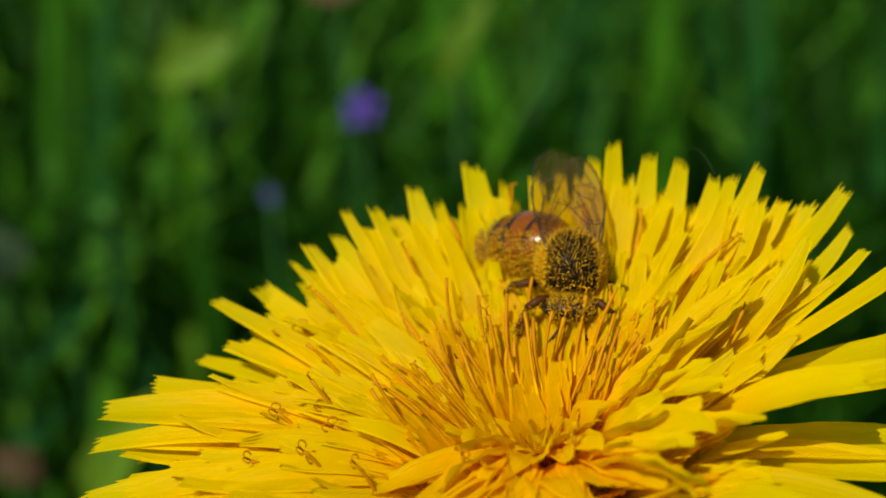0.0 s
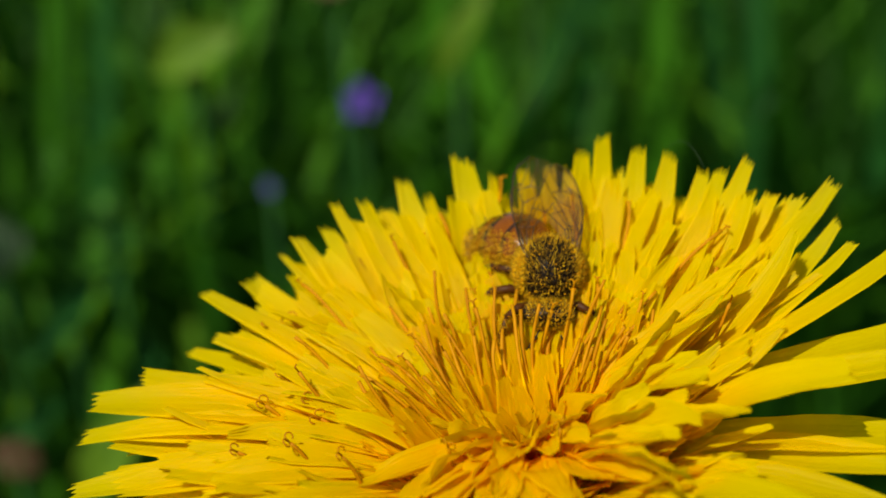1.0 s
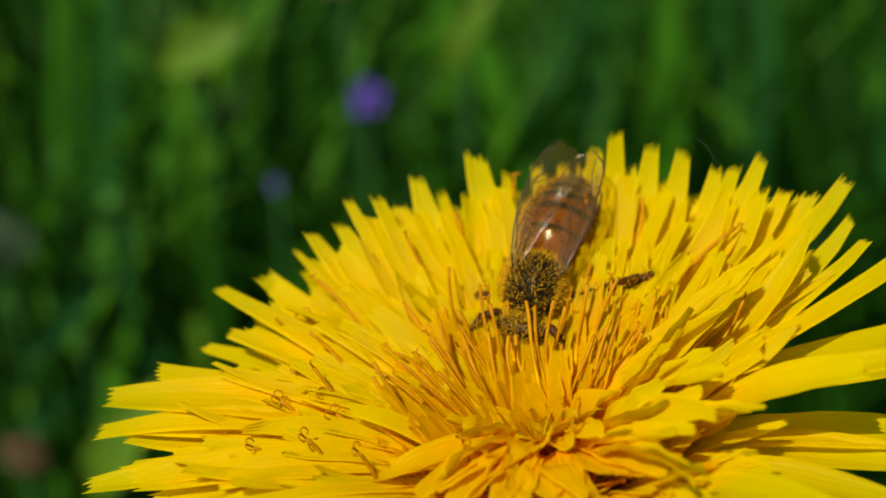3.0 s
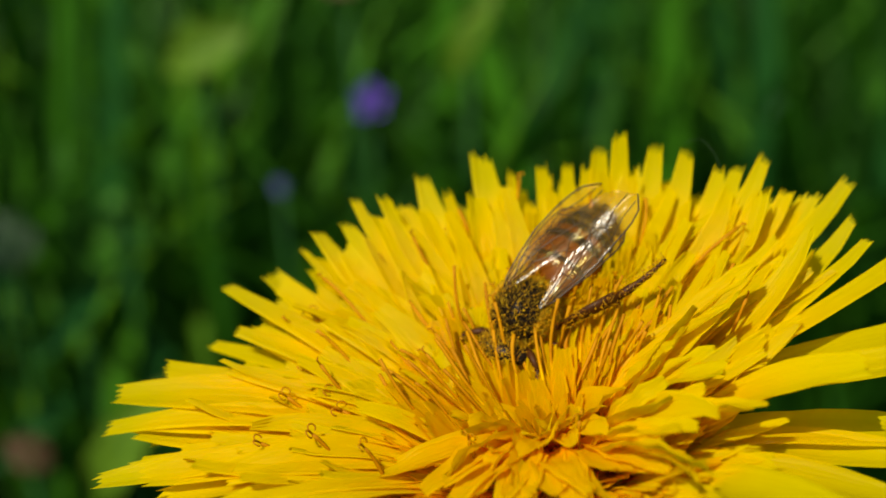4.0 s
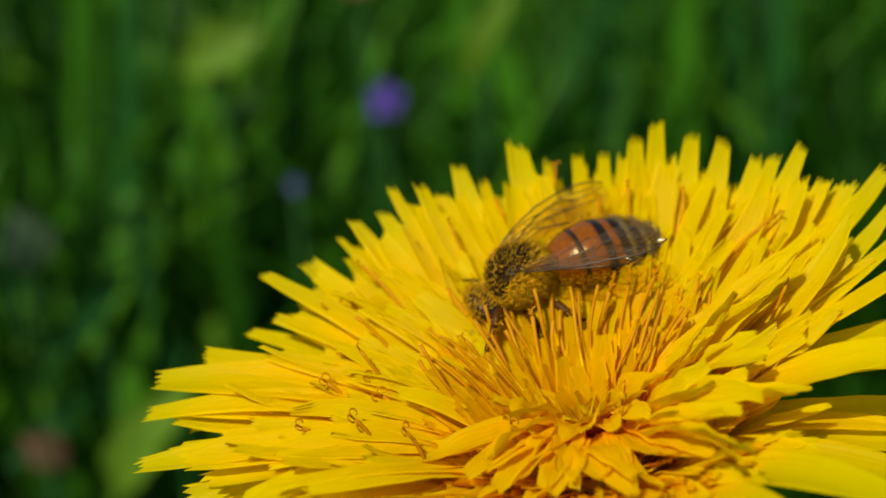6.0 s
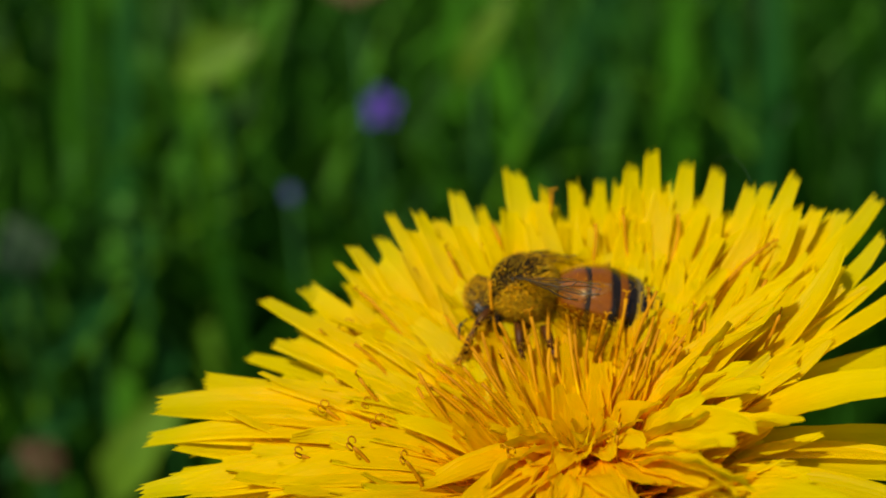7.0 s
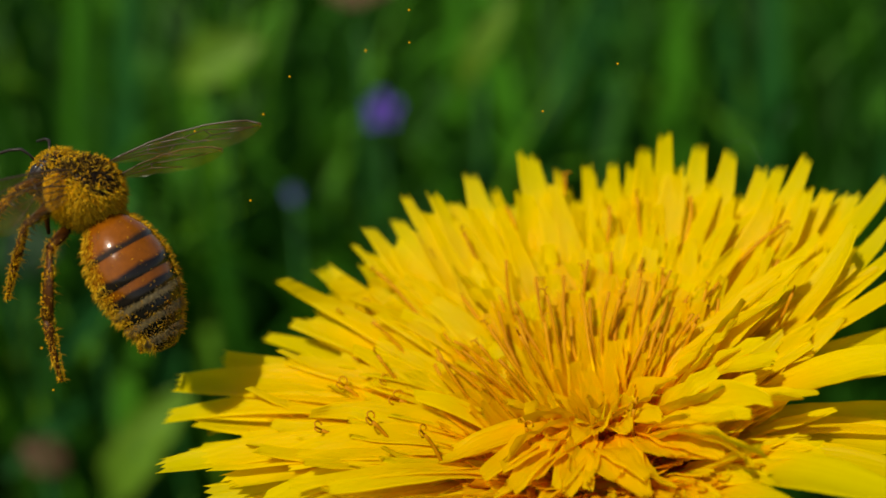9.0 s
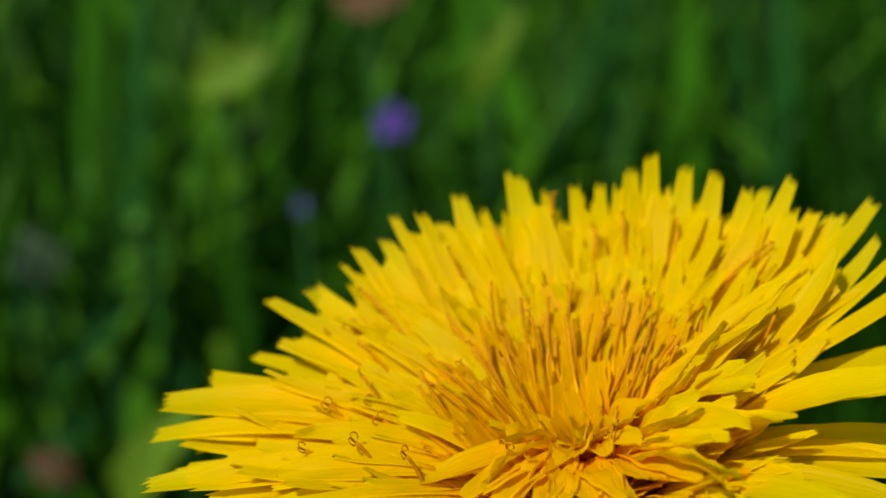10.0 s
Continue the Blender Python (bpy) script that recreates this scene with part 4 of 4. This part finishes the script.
BEE_ROWS = [
    (0.0, 2.25, 7.79, 131.88, -1.6, 12.8, -92.2),
    (0.5, 2.50, 7.51, 131.62, -1.4, 12.7, -92.1),
    (1.0, 1.73, 7.43, 131.26, -1.2, 11.8, -91.3),
    (1.5, 1.51, 7.56, 131.37, -2.2, 10.0, -93.0),
    (2.0, 0.83, 7.55, 131.31, -5.7, 10.3, -97.9),
    (2.5, 0.74, 7.49, 130.29, -7.3, 15.1, -102.8),
    (2.7, 0.47, 7.41, 130.44, -5.9, 13.5, -105.7),
    (3.8, -0.09, 6.00, 129.35, -9.0, 10.8, -121.3),
    (4.0, -0.61, 5.82, 129.30, -9.0, 11.3, -125.8),
    (4.5, -1.45, 5.59, 128.97, -12.5, 12.5, -131.9),
    (5.0, -1.85, 5.94, 128.86, -14.5, 16.6, -140.2),
    (5.5, -2.31, 6.20, 129.65, -18.0, 15.4, -153.4),
    (5.7, -2.92, 6.22, 130.10, -17.6, 12.8, -158.2),
    (6.2, -3.10, 7.27, 130.20, -3.3, -0.1, -162.0),
    (6.8, -2.23, 7.31, 130.81, -5.4, -8.2, -179.6),
    (7.0, -2.65, 7.65, 130.77, -5.4, -8.6, 179.9),
    (7.1, -2.65, 7.70, 130.85, -5.0, -8.0, 178.0),
    (7.2, -2.60, 8.00, 131.00, -4.0, -5.0, 166.0),
    (7.3, -2.60, 8.90, 130.90, -2.0, 2.0, 138.0),
    (7.4, -2.60, 9.60, 130.60, -12.0, 11.0, 114.0),
    (7.5, -2.60, 9.94, 130.34, -22.3, 20.3, 97.6),
    (8.0, -2.61, 10.86, 130.51, -13.0, 19.5, 97.6),
    (8.1, -2.90, 10.75, 131.00, -6.0, 14.0, 101.0),
    (8.2, -3.50, 9.40, 132.00, 6.5, -4.5, 134.0),
    (8.3, -3.75, 8.50, 132.95, 7.3, -9.8, 137.0),
    (8.4, -4.03, 7.18, 133.81, 6.8, -14.0, 144.5),
    (8.5, -3.41, 7.04, 134.26, 8.6, -27.1, 144.1),
    (8.6, -3.56, 6.90, 134.32, 9.8, -25.5, 137.3),
    (8.8, -5.00, 6.39, 133.99, 0.4, -34.5, 157.0),
    (8.9, -12.23, 4.60, 135.39, 4.1, -1.5, 143.4),
    (9.0, -26.32, 1.56, 137.61, 3.7, -46.5, 144.5),
    (9.1, -41.91, 1.65, 141.76, 9.3, -27.9, 137.6),
]
# the side-bend and droop of the abdomen, in degrees
ABDOMEN_ROWS = [(0.0, 50, -22), (0.5, 48, -22), (1.0, 40, -20), (1.5, 28, -16), (2.0, 12, -8), (2.5, 0, 6), (3.8, 0, 18), (5.0, 0, 18), (5.7, 0, 12), (6.8, 0, 0), (7.2, 0, 0), (7.3, 0, -10), (7.5, 0, -27), (8.0, 0, -28), (8.1, 0, -26), (8.2, 0, -10), (8.4, 0, 0), (9.0, 4, -6), (10.0, 0, 0)]
# turns of the wings about their length, across and about the upright, left then right
WING_ROWS = [
    (0.0, -13.9, 5, 5, 14, 8, -1),
    (1.0, -13.9, 5, 5, 14, 8, -2),
    (2.0, -13.9, 5, 4, 14, 8, -1),
    (2.5, 14.1, 19.5, 4.7, 26, 26.2, 1.1),
    (2.7, 10.7, 21.4, 4.7, 22.2, 27.8, 0.5),
    (3.8, -9, 34.3, -13.7, 5.2, 28.2, -13.2),
    (4.0, -12, 32.4, -13.9, 2.4, 26.2, -13),
    (4.5, -10.2, 30.3, -9.1, 4, 24.1, -8.5),
    (5.0, -12.3, 23.3, -8.7, 2, 17.1, -7.8),
    (5.5, -16.5, 17.8, -8.3, -2.2, 11.6, -7),
    (5.7, -19.7, 17.1, -8.4, -5.4, 11, -6.7),
    (6.2, -8.2, 15, -40, 9.4, -2, 35),
    (6.8, -7.9, 26, -62, 24.7, -12, 34),
    (7.1, -7.9, 26, -62, 24.7, -12, 34),
    (7.2, -20, 8, -12, 22, 4, 2),
    (7.3, -25, 7, -12, 22, 4, 0),
    (7.5, -25, 5, -9, 22, 5, -5),
    (8.0, -25, 4, -11, 22, 4, -7),
    (8.1, -25, 4, -11, 22, 4, -6),
    (8.2, -28, 6, -8, 28, 3, 0),
    (8.3, -31.8, 6, -6, 30, 4, 2),
    (8.4, -51.9, 1.3, 3.5, 27, 4, 6),
    (8.5, -54.3, 2.9, -6.5, 21.7, 17, 39),
    (8.6, -18.6, 10, -44, 20.5, 40, 41),
    (8.7, -12.4, 0, -54, 14.9, 44, 50),
    (8.8, -8.5, -13, -61, 10.7, 45, 57),
    (8.9, -0.3, 50, -85, 7.4, 37, 63),
    (9.0, 0, -18, -92, 35.9, 49.2, 59),
    (9.1, 0, 10, -100, 1.1, 34, 80),
    (10.0, -0, 20, -90, 0, 20, 90),
]


# the way each leg points from its root, left legs (1) and right legs (-1), the right ones mirrored
LEG_REST = {"front": (2.6, 2.4, -3.0), "middle": (-0.6, 3.5, -3.6), "hind": (-6.2, 3.4, -3.0)}
LEG_AIMS = {
    ("front", 1): [(0.0, 2.6, 2.0, -3.4), (1.0, 2.6, 2.6, -2.8), (2.2, 2.4, 2.0, -3.4), (4.0, 2.6, 2.4, -3.0), (5.5, 2.8, 2.0, -3.0), (7.2, 2.4, 2.2, -3.4), (8.1, 2.4, 2.0, -3.4), (8.5, -0.3, 0.5, -0.8),
                   (8.7, 0.3, 0.7, -0.6), (8.8, 0.64, 0.61, -0.47), (8.9, -0.1, 0.6, -0.76), (9.0, 0.0, 0.7, -0.6), (10.0, 0.0, 0.7, -0.6)],
    ("front", -1): [(0.0, 2.6, 2.4, -3.0), (1.2, 2.6, 2.0, -3.4), (2.5, 2.6, 2.6, -2.8), (5.5, 2.6, 2.0, -3.2), (8.1, 2.6, 2.4, -3.0), (8.4, 2.6, 2.2, -2.6), (8.8, 2.4, 2.2, -3.0), (9.0, 0.4, 0.5, -0.8), (10.0, 0.4, 0.5, -0.8)],
    ("middle", 1): [(0.0, -0.6, 3.5, -3.6), (1.2, -0.2, 3.3, -3.9), (2.5, -1.0, 3.5, -3.4), (4.5, -0.6, 3.0, -4.0), (6.8, -0.4, 0.3, -0.9), (7.1, -0.4, 0.3, -0.9), (7.3, -0.5, 0.6, -0.58), (8.0, -0.4, 0.6, -0.65), (8.3, -0.26, 0.61, -0.75),
                    (8.5, -0.26, 0.63, -0.73), (8.8, -0.3, 0.6, -0.7), (8.9, -0.62, 0.48, -0.63), (9.0, -0.5, 0.59, -0.64), (10.0, -0.5, 0.59, -0.64)],
    ("middle", -1): [(0.0, -0.6, 3.5, -3.6), (1.2, -1.0, 3.3, -3.6), (2.5, -0.2, 3.5, -3.6), (6.0, -0.8, 3.2, -3.8), (7.2, -0.3, 0.4, -0.85), (8.1, -0.3, 0.4, -0.85), (8.5, -0.4, 3.5, -3.6), (9.0, -0.6, 0.3, -0.7), (10.0, -0.6, 0.3, -0.7)],
    ("hind", 1): [(0.0, -0.7, 0.5, -0.5), (2.2, -0.6, 0.7, -0.3), (2.7, -0.19, 0.94, 0.2), (3.2, -0.5, 0.7, 0.4), (3.8, -0.42, 0.63, 0.65), (4.8, -0.56, 0.56, 0.62), (5.5, -0.92, 0.39, -0.02), (6.8, -0.6, 0.22, -0.8), (7.1, -0.6, 0.22, -0.8),
                  (7.5, -0.73, 0.47, -0.5), (8.3, -0.7, 0.5, -0.5), (8.5, -0.5, 0.6, -0.6), (8.8, -0.17, 0.76, -0.63), (8.9, -0.9, 0.2, -0.35), (9.0, -0.82, 0.39, -0.42), (10.0, -0.82, 0.39, -0.42)],
    ("hind", -1): [(0.0, -0.73, 0.48, -0.48), (1.5, -0.7, 0.55, -0.4), (3.0, -0.75, 0.45, -0.5), (6.0, -0.7, 0.5, -0.5), (7.2, -0.75, 0.3, -0.6), (8.1, -0.75, 0.3, -0.6), (8.8, -0.7, 0.5, -0.5), (9.0, -0.88, 0.1, -0.47), (10.0, -0.88, 0.1, -0.47)],
}


# where the grains that the bee shakes off drift to, in millimetres
POLLEN_DRIFT = ((-10, 7, 144), (1, 7, 143), (-12, 2, 145), (-17, 1, 142), (-3, 5, 141), (-21, 4, 140), (-28, -2, 128), (-28, -3, 131), (-18, 2, 137), (-10, 6, 146), (-16, 4, 143))


def loose_pollen():
    rng = random.Random(8)
    made = []
    for goal in POLLEN_DRIFT:
        v, f = blob(0.055, 0.05, 0.055, 8, 6)
        ob = part("pollen_grain", mesh_of("pollen_grain", v, f), POLLEN)
        tagged(ob, "loose yellow pollen grain shaken off the bee", "pollen", "loose pollen grains")
        made.append((ob, goal))
    return made


LOOSE = loose_pollen()


def motions():
    """All that moves: the bee on the flower and away, its abdomen, wings and legs."""
    rows = [(t, pose(x * MM, y * MM, z * MM, rx, ry, rz)) for t, x, y, z, rx, ry, rz in BEE_ROWS]
    rows += [(9.3, pose(-0.11, 0.01, 0.175, 10, -15, 140)), (10.0, pose(-0.32, 0.08, 0.26, 5, -10, 145))]
    walk(BEE, rows)
    walk(ABDOMEN, [(t, pose(-1.55 * BM, 0, -0.1 * BM, 0, droop, bend)) for t, bend, droop in ABDOMEN_ROWS])
    walk(HEAD_OF_BEE, [(t, pose(1.65 * BM, 0, -1.3 * BM, 0, p, 0)) for t, p in ((0.0, 66), (2.5, 60), (5.7, 66), (8.1, 72), (8.3, 72), (8.5, 72), (8.8, 60), (9.0, 30), (10.0, 24))])
    for fore, hind, sgn in WINGS:
        turns = [(t, v[:3] if sgn > 0 else v[3:]) for t, *v in WING_ROWS]
        walk(fore, [(t, pose(0.45 * BM, sgn * 0.95 * BM, 1.25 * BM, *v)) for t, v in turns])
        walk(hind, [(t, pose(-0.35 * BM, sgn * 0.92 * BM, 1.05 * BM, *v) @ pose(0, 0, 0, 0, -1.5, -sgn * 7)) for t, v in turns])
    for ob, goal in LOOSE:
        start = BEE_ROWS[-4][1:4]
        path = ((0.0, start), (8.85, start), (9.0, goal), (9.5, (goal[0] - 20, goal[1] + 30, 60.0)), (10.0, (goal[0] - 24, goal[1] + 34, 1.0)))
        walk(ob, [(t, pose(*[MM * c for c in p])) for t, p in path])
    for (name, sgn), leg in LEGS.items():
        at = leg.matrix_basis.copy()
        rest = Vector(LEG_REST[name])
        rows = []
        for t, *aim in LEG_AIMS[name, sgn]:
            turn = rest.rotation_difference(Vector(aim))
            if sgn < 0:
                turn.x, turn.z = -turn.x, -turn.z
            rows.append((t, at @ turn.to_matrix().to_4x4()))
        walk(leg, rows)


motions()
